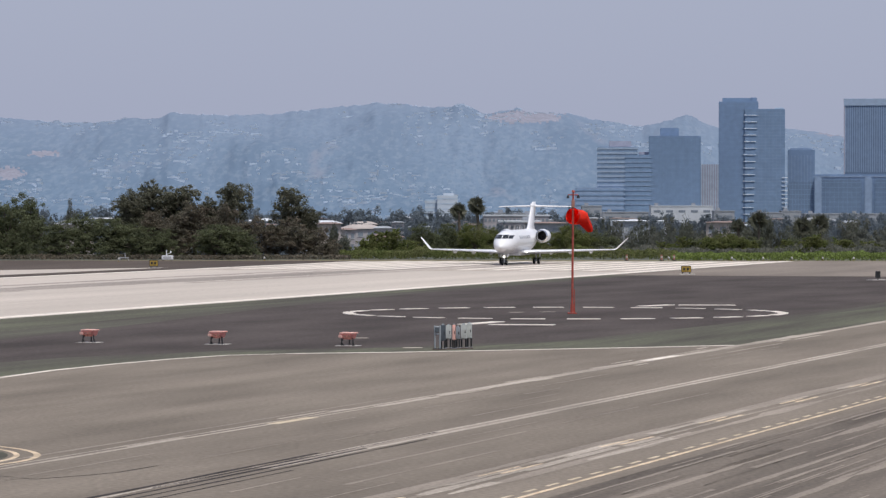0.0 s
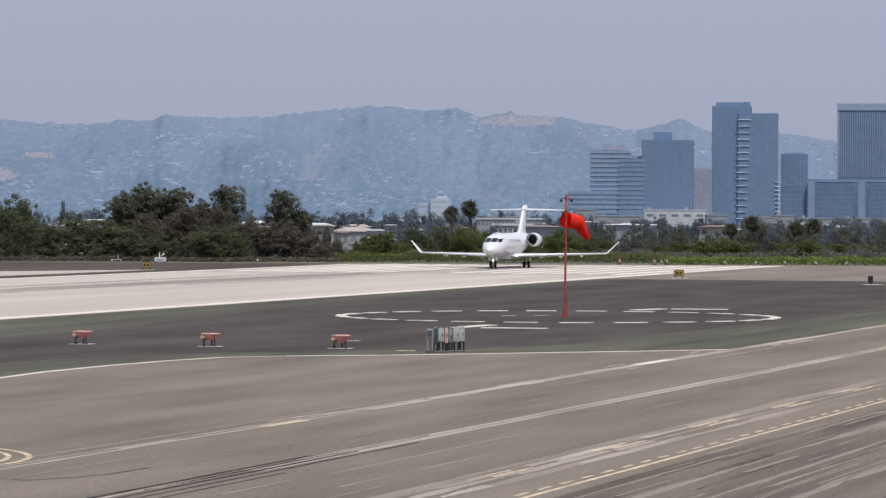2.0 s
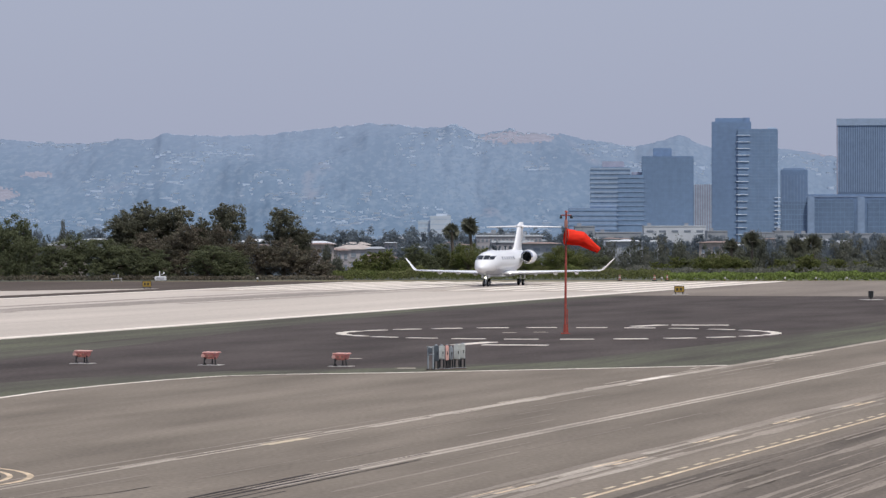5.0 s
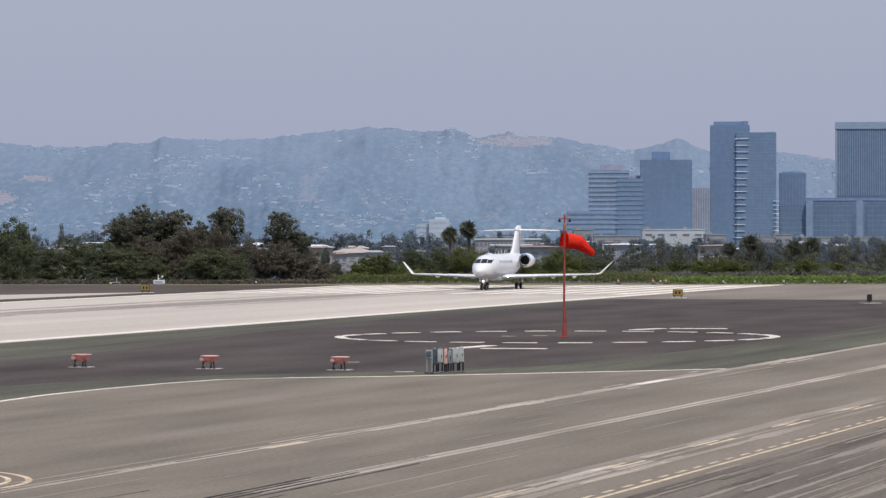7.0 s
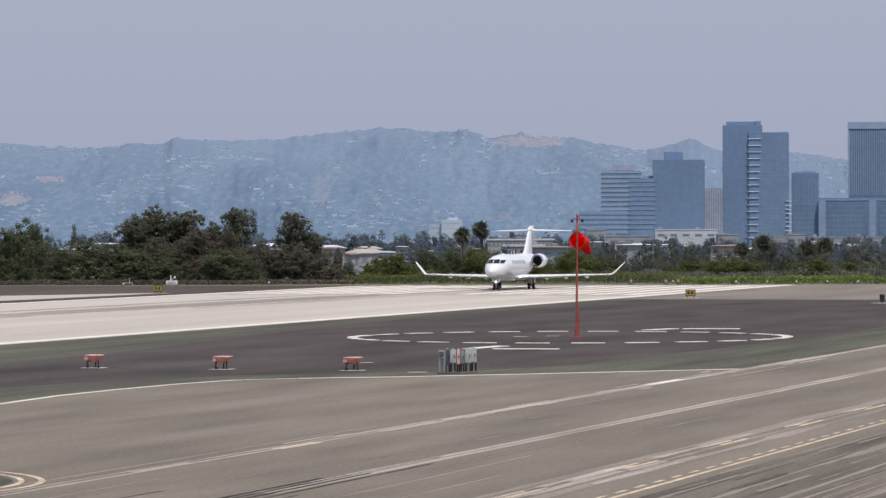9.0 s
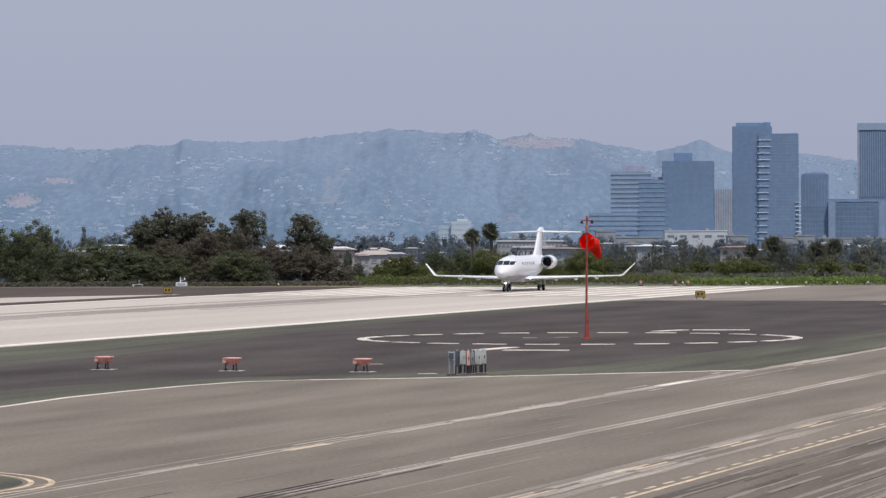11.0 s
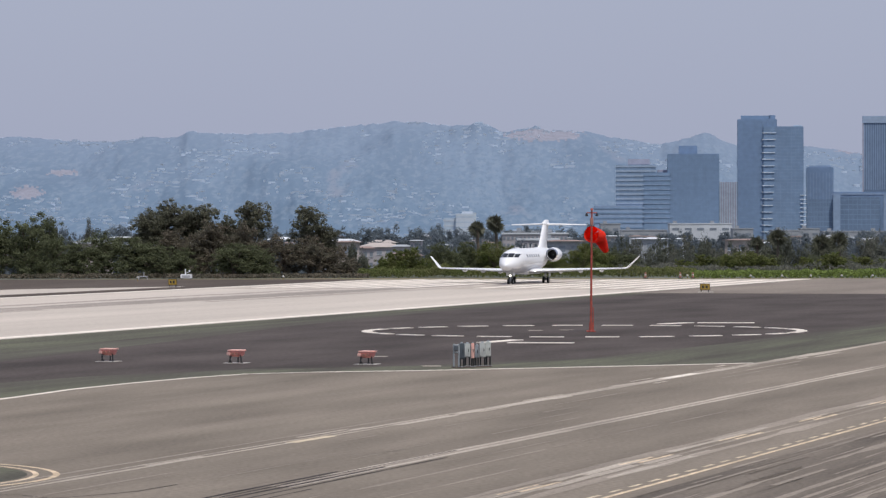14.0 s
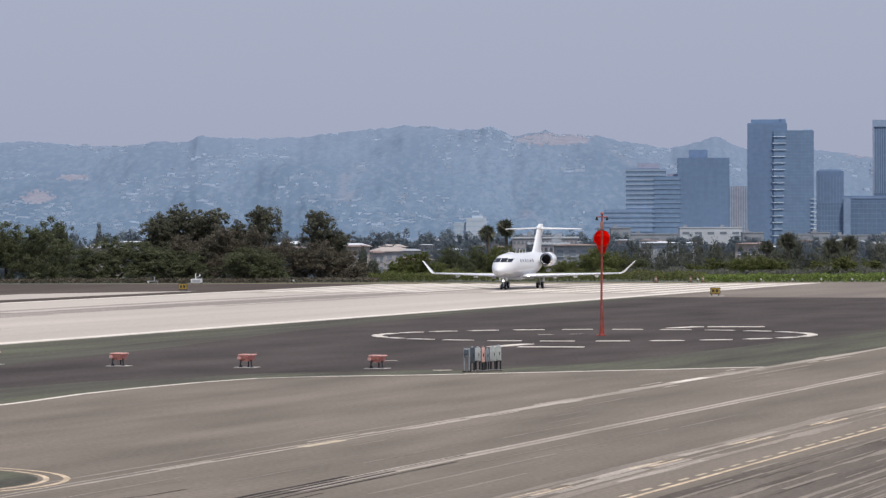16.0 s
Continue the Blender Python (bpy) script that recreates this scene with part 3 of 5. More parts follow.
def build_signs():
    airfield_sign(19.8, 331.2, 0, 0.82, 0.52, M_signy, "small yellow and black airfield sign")
    airfield_sign(-25.8, 363, -4, 0.78, 0.55, M_signy, "small brown-yellow airfield sign")
    s = empty("light_box", pose(32.8, 306.8, 0, 0, 0, 20), "small black airfield light box on a pale pad", "airfield light")
    part("body", box(BM(), (0, 0, 0.42), (0.27, 0.4, 0.52), 0.03), M_black, s)
    part("side_panel", box(BM(), (0.148, 0, 0.42), (0.02, 0.32, 0.4), 0.005), M_slab, s)
    part("leg", rod(BM(), (0, 0, 0), (0, 0, 0.18), 0.06, seg=8), M_black, s)
    part("pad", box(BM(), (0, -0.1, 0.02), (1.5, 1.1, 0.04), 0.01), M_slab, s)
    v = empty("weather_unit", pose(-27.9, 412, 0), "white airfield equipment box with small instruments on top", "equipment")
    part("body", box(BM(), (0, 0, 0.30), (1.15, 0.8, 0.42), 0.04), M_paint, v)
    part("grille", box(BM(), (0, -0.41, 0.32), (0.8, 0.02, 0.22), 0.004), M_greyp, v)
    for x in (-0.45, 0.45):
        part("leg", rod(BM(), (x, 0, 0), (x, 0, 0.1), 0.06, seg=8), M_black, v)
    part("mast", rod(BM(), (-0.1, 0, 0.5), (-0.1, 0, 1.05), 0.05, seg=8), M_paint, v)
    part("instrument", box(BM(), (0.32, 0, 0.85), (0.16, 0.14, 0.22), 0.03), M_paint, v)
    part("instrument_arm", rod(BM(), (-0.1, 0, 0.6), (0.32, 0, 0.78), 0.03, seg=8), M_greyp, v)


def build_end_lights():
    l = empty("edge_light", pose(29.0, 408.5, 0), "small white runway end light on a short stem", "airfield light", "runway end lights")
    part("stem", rod(BM(), (0, 0, 0), (0, 0, 0.25), 0.04, seg=8), M_signy, l)
    smooth(part("lens", rod(BM(), (0, 0, 0.25), (0, 0, 0.42), 0.11, 0.07, 12), M_slab, l, "pale glass lens"))
    part("collar", rod(BM(), (0, 0, 0.22), (0, 0, 0.26), 0.12, seg=12), M_steel, l)
    for x, y in ((32.1, 408), (35.0, 408), (38.1, 408), (41.2, 408), (-32.2, 404), (-18.0, 410), (22.8, 411)):
        copy_thing(l, pose(x, y, 0))
    b = empty("barrier_post", pose(22.1, 411.5, 0), "striped orange and white barrier post beyond the runway", "post", "barrier posts")
    part("post", rod(BM(), (0, 0, 0), (0, 0, 0.6), 0.12, 0.09, 12), M_roofp, b)
    part("band", rod(BM(), (0, 0, 0.3), (0, 0, 0.42), 0.118, 0.112, 12), M_slab, b, "white band")
    part("foot", box(BM(), (0, 0, 0.04), (0.5, 0.5, 0.08), 0.02), M_black, b)
    for x in (23.4, 18.6):
        copy_thing(b, pose(x, 412, 0))
    k = empty("equipment_rack", pose(-32.3, 412, 0), "small grey equipment rack near the trees", "equipment")
    for x in (-0.5, 0.5):
        part("leg", rod(BM(), (x, 0, 0), (x * 0.6, 0, 0.3), 0.04, seg=8), M_greyp, k)
    part("beam", box(BM(), (0, 0, 0.28), (1.0, 0.2, 0.08), 0.02), M_greyp, k)
    part("mast", rod(BM(), (0.1, 0, 0.28), (0.1, 0, 0.75), 0.035, seg=8), M_greyp, k)


# ---- aircraft ----
# fuselage stations: distance from the nose, centre height, half width, half height
FUS = [(0.0, 1.72, 0.05, 0.05), (0.25, 1.74, 0.33, 0.30), (0.7, 1.80, 0.58, 0.52), (1.3, 1.90, 0.80, 0.74), (2.0, 2.00, 0.95, 0.95), (2.8, 2.10, 1.04, 1.07),
       (3.8, 2.14, 1.09, 1.13), (6.0, 2.15, 1.10, 1.14), (10.0, 2.15, 1.10, 1.14), (13.0, 2.18, 1.09, 1.11), (15.0, 2.36, 0.98, 1.00), (17.0, 2.60, 0.72, 0.72),
       (18.8, 2.84, 0.42, 0.44), (20.2, 3.00, 0.14, 0.16)]


def fus(a, t, out=0.0):
    """A place on the skin: a from the nose, t round it (0 to the left side, 90 on top)."""
    c = [np.interp(a, [f[0] for f in FUS], [f[k] for f in FUS]) for k in (1, 2, 3)]
    return Vector((-a, (c[1] + out) * math.cos(radians(t)), c[0] + (c[2] + out) * math.sin(radians(t))))


def skin_patch(a0, a1, t0, t1, out, k=6, slant=0.0):
    """A patch that follows the skin; slant draws its upper edge back."""
    bm = BM()
    grid = []
    for i in range(k + 1):
        row = []
        for j in range(k + 1):
            t = t0 + (t1 - t0) * j / k
            a = a0 + (a1 - a0) * i / k + slant * j / k
            row.append(bm.verts.new(fus(a, t, out)))
        grid.append(row)
    for i in range(k):
        for j in range(k):
            bm.faces.new((grid[i][j], grid[i + 1][j], grid[i + 1][j + 1], grid[i][j + 1]))
    g = bmesh.ops.extrude_face_region(bm, geom=list(bm.faces))
    c = sum((v.co for v in bm.verts), Vector()) / len(bm.verts)
    inward = Vector((0, -c.y, fus(a0, 0).z - c.z)).normalized() * 0.03
    for v in g["geom"]:
        if isinstance(v, bmesh.types.BMVert):
            v.co += inward
    bmesh.ops.recalc_face_normals(bm, faces=bm.faces)
    return bm


def pane(y0, y1, z0, z1, sgn, k=6):
    """A cockpit pane between two widths and two heights, laid on the nose."""
    def on(y, z):
        lo, hi = 0.3, 5.0
        for _ in range(30):
            a = (lo + hi) / 2
            c, w, h = [np.interp(a, [f[0] for f in FUS], [f[q] for f in FUS]) for q in (1, 2, 3)]
            if (y / w) ** 2 + ((z - c) / h) ** 2 > 1:
                lo = a
            else:
                hi = a
        return Vector((-a + 0.03, sgn * (y + 0.008), z + 0.012))
    bm = BM()
    grid = [[bm.verts.new(on(y0 + (y1 - y0) * i / k, z0 + (z1 - z0) * j / k)) for j in range(k + 1)] for i in range(k + 1)]
    for i in range(k):
        for j in range(k):
            bm.faces.new((grid[i][j], grid[i + 1][j], grid[i + 1][j + 1], grid[i][j + 1]))
    g = bmesh.ops.extrude_face_region(bm, geom=list(bm.faces))
    for v in g["geom"]:
        if isinstance(v, bmesh.types.BMVert):
            v.co += Vector((-0.06, -sgn * 0.02, -0.02))
    bmesh.ops.recalc_face_normals(bm, faces=bm.faces)
    return bm


def foil(bm, sections):
    """A wing from sections: leading edge place, chord, thickness, and the direction that is up for the section."""
    rings = []
    for le, chord, th, up in sections:
        le, up = Vector(le), Vector(up).normalized()
        prof = [(0, 0), (0.02, 0.22), (0.1, 0.42), (0.3, 0.55), (0.6, 0.36), (1, 0.02), (0.6, -0.25), (0.3, -0.4), (0.1, -0.33), (0.02, -0.18)]
        rings.append([le + Vector((-x * chord, 0, 0)) + up * (z * th) for x, z in prof])
    return loft(bm, rings)


def build_jet():
    jet = empty("business_jet", pose(5.75, 380.5, 0), "white twin-engine business jet with a T-tail on the runway", "airplane")
    O = 2.55                       # the nose wheel's distance behind the nose

    def add(name, bm, material, label="", parent=None, angle=50):
        bmesh.ops.translate(bm, verts=bm.verts, vec=(O, 0, 0))
        return smooth(part(name, bm, material, parent or jet, label), angle)

    stations = np.concatenate([np.linspace(0, 1.3, 9), np.linspace(1.6, 4, 9), np.linspace(5, 20.2, 22)])
    body = add("fuselage", loft(BM(), [[fus(a, t) for t in np.linspace(0, 360, 40, endpoint=False)] for a in stations]), M_paint)
    body.data.materials.append(M_under)
    # faces that look down take the painted shade
    for p in body.data.polygons:
        if p.normal.z < -0.6 and p.center.x < O - 0.8:
            p.material_index = 1
    for sgn in (1, -1):
        def rnd(t):
            return t if sgn > 0 else 180 - t
        add("windscreen", pane(0.03, 0.52, 2.50, 2.86, sgn), M_glass, "dark cockpit windscreen", body)
        add("cockpit_window", pane(0.56, 0.85, 2.49, 2.80, sgn), M_glass, "dark cockpit side window", body)
        for k in range(6):
            a = 5.2 + k * 1.02
            add("cabin_window", skin_patch(a, a + 0.34, rnd(15), rnd(31), 0.012, 3), M_cabwin, "dark oval cabin window", body)
        # thin skin patch added to carry the belly's painted shade
        add("belly_shade", skin_patch(3.0, 13.4, rnd(-24), rnd(-80), 0.008, 12), M_belly, "lower fuselage with its shade painted light grey", body)
        add("stripe", skin_patch(2.4, 13.2, rnd(-14), rnd(-9), 0.010, 12), M_greyp, "thin grey stripe", body)
    add("cabin_door", skin_patch(3.35, 4.2, -28, 38, 0.010, 6), M_paint, "", body)
    bm = box(BM(), (-9.6, 0, 1.22), (6.4, 2.0, 0.72), 0.3)
    add("wing_fairing", bm, M_paint)
    for sgn in (1, -1):
        bm = foil(BM(), [((-7.2, sgn * 0.6, 1.12), 4.9, 0.52, (0, 0, 1)), ((-8.1, sgn * 1.6, 1.16), 3.9, 0.42, (0, 0, 1)), ((-9.6, sgn * 4.2, 1.25), 2.9, 0.27, (0, 0, 1)),
                         ((-12.1, sgn * 8.85, 1.36), 1.45, 0.14, (0, 0, 1))])
        wing = add("wing", bm, M_paint)
        wing.data.materials.append(M_under)
        # shade under the wing, by colour
        for p in wing.data.polygons:
            if p.normal.z < -0.2:
                p.material_index = 1
        bm = foil(BM(), [((-12.1, sgn * 8.85, 1.36), 1.45, 0.16, (0, 0, 1)), ((-12.3, sgn * 9.08, 1.44), 1.3, 0.13, (0, -sgn * 0.6, 1)),
                         ((-13.2, sgn * 10.1, 2.5), 0.62, 0.07, (0, -sgn, 0.6))])
        add("winglet", bm, M_paint, "upturned white winglet", wing)
        bm = foil(BM(), [((-7.95, sgn * 1.9, 1.17), 0.22, 0.10, (0, 0, 1)), ((-12.0, sgn * 8.8, 1.365), 0.14, 0.06, (0, 0, 1))])
        bmesh.ops.translate(bm, verts=bm.verts, vec=(0.10, 0, 0.0))
        add("leading_edge", bm, M_chrome, "bare metal leading edge", wing)
        for y, a in ((2.9, -11.6), (4.7, -12.1), (6.6, -12.7)):
            zz = 1.14 + (y - 1.6) * 0.033
            bm = BM()
            loft(bm, [[(a + dx, sgn * y + r * math.cos(t), zz - 0.13 + 1.5 * r * math.sin(t)) for t in np.linspace(0, math.tau, 10, endpoint=False)]
                      for dx, r in ((1.0, 0.02), (0.6, 0.10), (0, 0.13), (-0.6, 0.1), (-1.1, 0.02))])
            add("flap_fairing", bm, M_paint, "", wing)
        bm = foil(BM(), [((-11.2, sgn * 1.5, 1.02), 1.0, 0.10, (0.3, 0, 1)), ((-12.0, sgn * 4.4, 1.20), 0.85, 0.08, (0.3, 0, 1))])
        bmesh.ops.translate(bm, verts=bm.verts, vec=(0, 0, -0.06))
        add("flap", bm, M_greyp, "lowered grey flap", wing)
        # engine
        ey, ez = sgn * 1.78, 2.66
        rings = []
        for a, r in ((13.00, 0.430), (12.75, 0.456), (12.65, 0.516), (12.75, 0.585), (13.20, 0.654), (13.90, 0.672), (14.70, 0.610), (15.40, 0.500), (15.70, 0.430), (15.60, 0.396), (15.20, 0.378)):
            rings.append([(-a, ey + r * math.cos(t), ez + r * math.sin(t)) for t in np.linspace(0, math.tau, 36, endpoint=False)])
        eng = add("engine", loft(BM(), rings, cap=False), M_paint, "white engine nacelle")
        rings = [[(-a, ey + r * math.cos(t), ez + r * math.sin(t)) for t in np.linspace(0, math.tau, 36, endpoint=False)] for a, r in
                 ((12.92, 0.440), (12.73, 0.460), (12.63, 0.516), (12.73, 0.583), (12.90, 0.615))]
        add("intake_lip", loft(BM(), rings, cap=False), M_chrome, "polished intake lip", eng)
        add("intake_duct", loft(BM(), [[(-a, ey + r * math.cos(t), ez + r * math.sin(t)) for t in np.linspace(0, math.tau, 36, endpoint=False)] for a, r in
                                       ((12.90, 0.437), (13.30, 0.430), (13.90, 0.430), (13.92, 0.017))], cap=False), M_dark, "dark intake duct", eng)
        bm = BM()
        for k in range(18):
            t = math.tau * k / 18
            box(bm, (-13.8, ey + 0.25 * math.cos(t), ez + 0.25 * math.sin(t)), (0.06, 0.36, 0.05), 0, Matrix.Rotation(t, 4, "X"))
        add("fan", bm, M_dark, "dark fan blades", eng)
        add("spinner", rod(BM(), (-13.85, ey, ez), (-13.6, ey, ez), 0.13, 0.02, 16), M_tyre, "dark spinner", eng)
        add("pylon", foil(BM(), [((-13.4, sgn * 0.80, 2.56), 2.6, 0.26, (0, 0, 1)), ((-13.5, sgn * 1.3, 2.62), 2.4, 0.24, (0, 0, 1))]), M_paint, "", eng)
        # tailplane half
        tp = add("tailplane", foil(BM(), [((-18.0, 0, 5.52), 1.9, 0.22, (0, 0, 1)), ((-20.0, sgn * 3.65, 5.46), 0.9, 0.10, (0, 0, 1))]), M_paint)
    fin = add("tail_fin", foil(BM(), [((-14.6, 0, 3.15), 5.0, 0.46, (0, 1, 0)), ((-15.6, 0, 3.6), 3.6, 0.40, (0, 1, 0)), ((-17.5, 0, 5.6), 2.6, 0.32, (0, 1, 0)), ((-17.9, 0, 5.86), 2.2, 0.28, (0, 1, 0)), ((-18.3, 0, 5.96), 1.6, 0.12, (0, 1, 0))]), M_paint)
    bm = BM()
    loft(bm, [[(-a, r * math.cos(t), 5.56 + 1.1 * r * math.sin(t)) for t in np.linspace(0, math.tau, 14, endpoint=False)] for a, r in
              ((17.3, 0.02), (17.5, 0.15), (18.0, 0.24), (19.0, 0.23), (20.0, 0.14), (20.6, 0.02))])
    add("tail_bullet", bm, M_paint, "", fin)
    for a, h in ((4.6, 0.30), (7.6, 0.22), (9.2, 0.36), (10.6, 0.30), (11.9, 0.36)):
        top = fus(a, 90).z
        add("antenna", foil(BM(), [((-a, 0, top - 0.05), 0.40, 0.05, (0, 1, 0)), ((-a - 0.18, 0, top + h), 0.2, 0.03, (0, 1, 0))]), M_greyp, "grey blade antenna", body)
    # landing gear
    wheels = []

    def wheel(x, y, r, w, parent):
        ring = [(0.55, -0.40), (0.86, -0.5), (0.97, -0.34), (1, 0), (0.97, 0.34), (0.86, 0.5), (0.55, 0.40)]
        bm = BM()
        loft(bm, [[(r * q * math.cos(t), w * f, r * q * math.sin(t)) for t in np.linspace(0, math.tau, 26, endpoint=False)] for q, f in ring])
        ob = smooth(part("wheel", bm, M_tyre, parent, "black rubber tyre"))
        ob.location = (x, y, r)
        bm = BM()
        for f in (-0.42, 0.42):
            rod(bm, (0, w * f, 0), (0, w * (f + 0.04 * np.sign(f)), 0), r * 0.5, r * 0.45, 18)
            for k in range(5):
                t = math.tau * k / 5
                rod(bm, (r * 0.33 * math.cos(t), w * (f + 0.02), r * 0.33 * math.sin(t)), (r * 0.33 * math.cos(t), w * (f + 0.10 * np.sign(f)), r * 0.33 * math.sin(t)), 0.02, seg=6)
        part("rim", bm, M_greyp, ob, "grey metal rim")
        wheels.append((ob, x, y, r))

    g = smooth(part("nose_gear", rod(BM(), (0, 0, 0.25), (-0.05, 0, 1.35), 0.055, 0.07, 12), M_paint, jet, "white nose gear strut"))
    part("axle", rod(BM(), (0, -0.24, 0.25), (0, 0.24, 0.25), 0.04, seg=10), M_steel, g)
    part("drag_brace", rod(BM(), (0, 0, 0.62), (-0.75, 0, 1.25), 0.035, seg=8), M_paint, g)
    part("torque_link", box(BM(), (0.10, 0, 0.55), (0.05, 0.12, 0.34), 0.01, Matrix.Rotation(0.3, 4, "Y")), M_paint, g)
    part("gear_door", box(BM(), (0.05, 0.30, 0.98), (0.9, 0.03, 0.42), 0.01), M_paint, g)
    part("gear_door", box(BM(), (0.05, -0.30, 0.98), (0.9, 0.03, 0.42), 0.01), M_paint, g)
    part("taxi_light", rod(BM(), (0.12, 0, 0.80), (0.17, 0, 0.80), 0.10, seg=16), M_lamp, g, "lit taxi light")
    for y in (-0.20, 0.20):
        wheel(0, y, 0.25, 0.17, jet)
    for sgn in (1, -1):
        x0, y0 = -8.3, sgn * 1.62
        m = smooth(part("main_gear", rod(BM(), (x0, y0, 0.30), (x0 + 0.05, y0 - sgn * 0.05, 1.2), 0.08, 0.09, 12), M_paint, jet, "white main gear strut"))
        part("trailing_link", rod(BM(), (x0, y0, 0.32), (x0 + 0.5, y0, 0.62), 0.05, seg=10), M_steel, m)
        part("axle", rod(BM(), (x0, y0 - 0.28, 0.31), (x0, y0 + 0.28, 0.31), 0.05, seg=10), M_steel, m)
        part("gear_door", box(BM(), (x0, y0 + sgn * 0.36, 0.86), (0.8, 0.03, 0.45), 0.01), M_paint, m)
        for dy in (-0.22, 0.22):
            wheel(x0, y0 + dy, 0.31, 0.20, jet)
        part("landing_light", rod(BM(), (O - 7.35, sgn * 1.30, 1.16), (O - 7.28, sgn * 1.30, 1.16), 0.07, seg=14), M_lamp, jet, "lit landing light at the wing root")
    return jet, wheels


# ---- plants ----
def tree_mesh(rng, height, width, leaf, count, trunk_to=0.45, lobes=9, low=0.25, flat=1.0, tight=1.0):
    """A trunk with limbs, and a crown of many leaf sprays round uneven lobes. Returns wood and leaf bmeshes."""
    wood, crown = BM(), BM()
    top = Vector((rng.uniform(-0.06, 0.06) * height, rng.uniform(-0.06, 0.06) * height, height * trunk_to))
    rod(wood, (0, 0, -0.1), top, 0.035 * height, 0.022 * height, 8)
    cs = []
    for k in range(lobes):
        t = math.tau * (k + rng.random()) / lobes
        f = rng.uniform(low, 1.0)
        rr = width * 0.5 * rng.uniform(0.25, 0.75) * (1 - 0.55 * max(0, f - 0.55) / 0.45)
        c = Vector((rr * math.cos(t), rr * math.sin(t) * flat, height * (0.06 + f * 0.82)))
        r = tight * rng.uniform(0.16, 0.27) * min(width, height * 1.1)
        c.z = min(c.z, height - r * 0.75)
        cs.append((c, r))
        if f > 0.7:                # foliage hangs on below the topmost lobes
            cs.append((Vector((c.x * 0.85, c.y * 0.85, c.z - r * 1.15)), r * rng.uniform(0.9, 1.15)))
        rod(wood, top * rng.uniform(0.6, 1.0), c, 0.014 * height, 0.006 * height, 6)
    verts, faces = [], []
    tot = sum(r * r for _, r in cs)
    for c, r in cs:
        sq = (rng.uniform(0.8, 1.3), rng.uniform(0.8, 1.3), rng.uniform(0.65, 1.0))
        tufts = []                 # a lobe is a bunch of ragged tufts
        for _ in range(9):
            d = Vector((rng.gauss(0, 1), rng.gauss(0, 1), rng.gauss(0.15, 1))).normalized()
            tufts.append((c + Vector((d.x * sq[0], d.y * sq[1], d.z * sq[2])) * r * rng.uniform(0.35, 1.25), r * rng.uniform(0.24, 0.5)))
        for _ in range(int(count * r * r / tot)):
            tc, tr = rng.choice(tufts)
            d = Vector((rng.gauss(0, 1), rng.gauss(0, 1), rng.gauss(0.1, 1))).normalized()
            p = tc + Vector((d.x * 1.1, d.y * 1.1, d.z * 0.85)) * tr * (rng.random() ** 0.5) * (1 + 0.6 * noise.noise(d * 2.1 + tc)) * rng.uniform(0.8, 1.25)
            if p.z < 0.05:
                p.z = rng.uniform(0.05, 0.5)
            s = leaf * rng.uniform(0.55, 1.4)
            n = (d * 1.5 + Vector((rng.gauss(0, 0.4), rng.gauss(0, 0.4), rng.gauss(0.3, 0.4)))).normalized()
            x = n.orthogonal().normalized()
            x.rotate(Matrix.Rotation(rng.uniform(0, math.tau), 3, n))
            y = n.cross(x)
            i = len(verts)
            verts += [p - x * s, p - y * s * 0.45 + n * s * 0.15, p + x * s, p + y * s * 0.45 - n * s * 0.1]
            faces.append((i, i + 1, i + 2, i + 3))
    me = bpy.data.meshes.new("crown")
    me.from_pydata([tuple(v) for v in verts], [], faces)
    crown.free()
    return wood, me


def tree_kind(name, label, category, seed, material, height, width, leaf, count, **kw):
    rng = random.Random(seed)
    wood, me = tree_mesh(rng, height, width, leaf, count, **kw)
    t = empty(name, pose(0, 0, 0), label, category)
    part("trunk", wood, M_bark, t)
    me.materials.append(material)
    c = new("crown", me)
    c.parent = t
    return t


def plant(proto, x, y, height=1.0, turn=0.0, wide=1.0, label="", group=""):
    ob = copy_thing(proto, pose(x, y, gz(y), 0, 0, turn))
    ob.scale = (wide, wide, height)
    return tagged(ob, label, "", group)


def palm(x, y, h, seed, spread=1.9, label="tall fan palm with a shaggy dark crown"):
    rng = random.Random(seed)
    p = empty("palm_tree", pose(x, y, gz(y)), label, "palm tree", "fan palms")
    bm = BM()
    pts = [Vector((0.12 * math.sin(k * 0.6), 0, h * k / 6)) for k in range(7)]
    for a, b in zip(pts, pts[1:]):
        rod(bm, a, b, 0.19, 0.17, 9)
    part("trunk", bm, M_bark, p)
    top = pts[-1]
    for k in range(40):
        bm = BM()
        t = rng.uniform(0, math.tau)
        el = rng.uniform(-0.8, 1.5)
        d = Vector((math.cos(t) * math.cos(el), math.sin(t) * math.cos(el), math.sin(el)))
        ln = spread * rng.uniform(0.65, 1.0)
        hub = top + d * ln * 0.3
        rod(bm, top, hub, 0.03, 0.02, 5)
        side = d.cross(Vector((0, 0, 1))).normalized()
        side.rotate(Matrix.Rotation(rng.uniform(0, math.pi), 3, d))
        up = side.cross(d)
        for j in range(9):
            f = (j - 4) / 4
            tip = hub + (d * math.cos(f * 1.25) + side * math.sin(f * 1.25)) * ln * rng.uniform(0.55, 0.8) - Vector((0, 0, 0.16 * ln))
            w = up.cross(tip - hub).normalized() * 0.09
            m = (hub + tip) / 2
            vs = [bm.verts.new(q) for q in (hub, m + w, tip, m - w)]
            bm.faces.new(vs)
        part("frond", bm, M_palm, p)
    return p


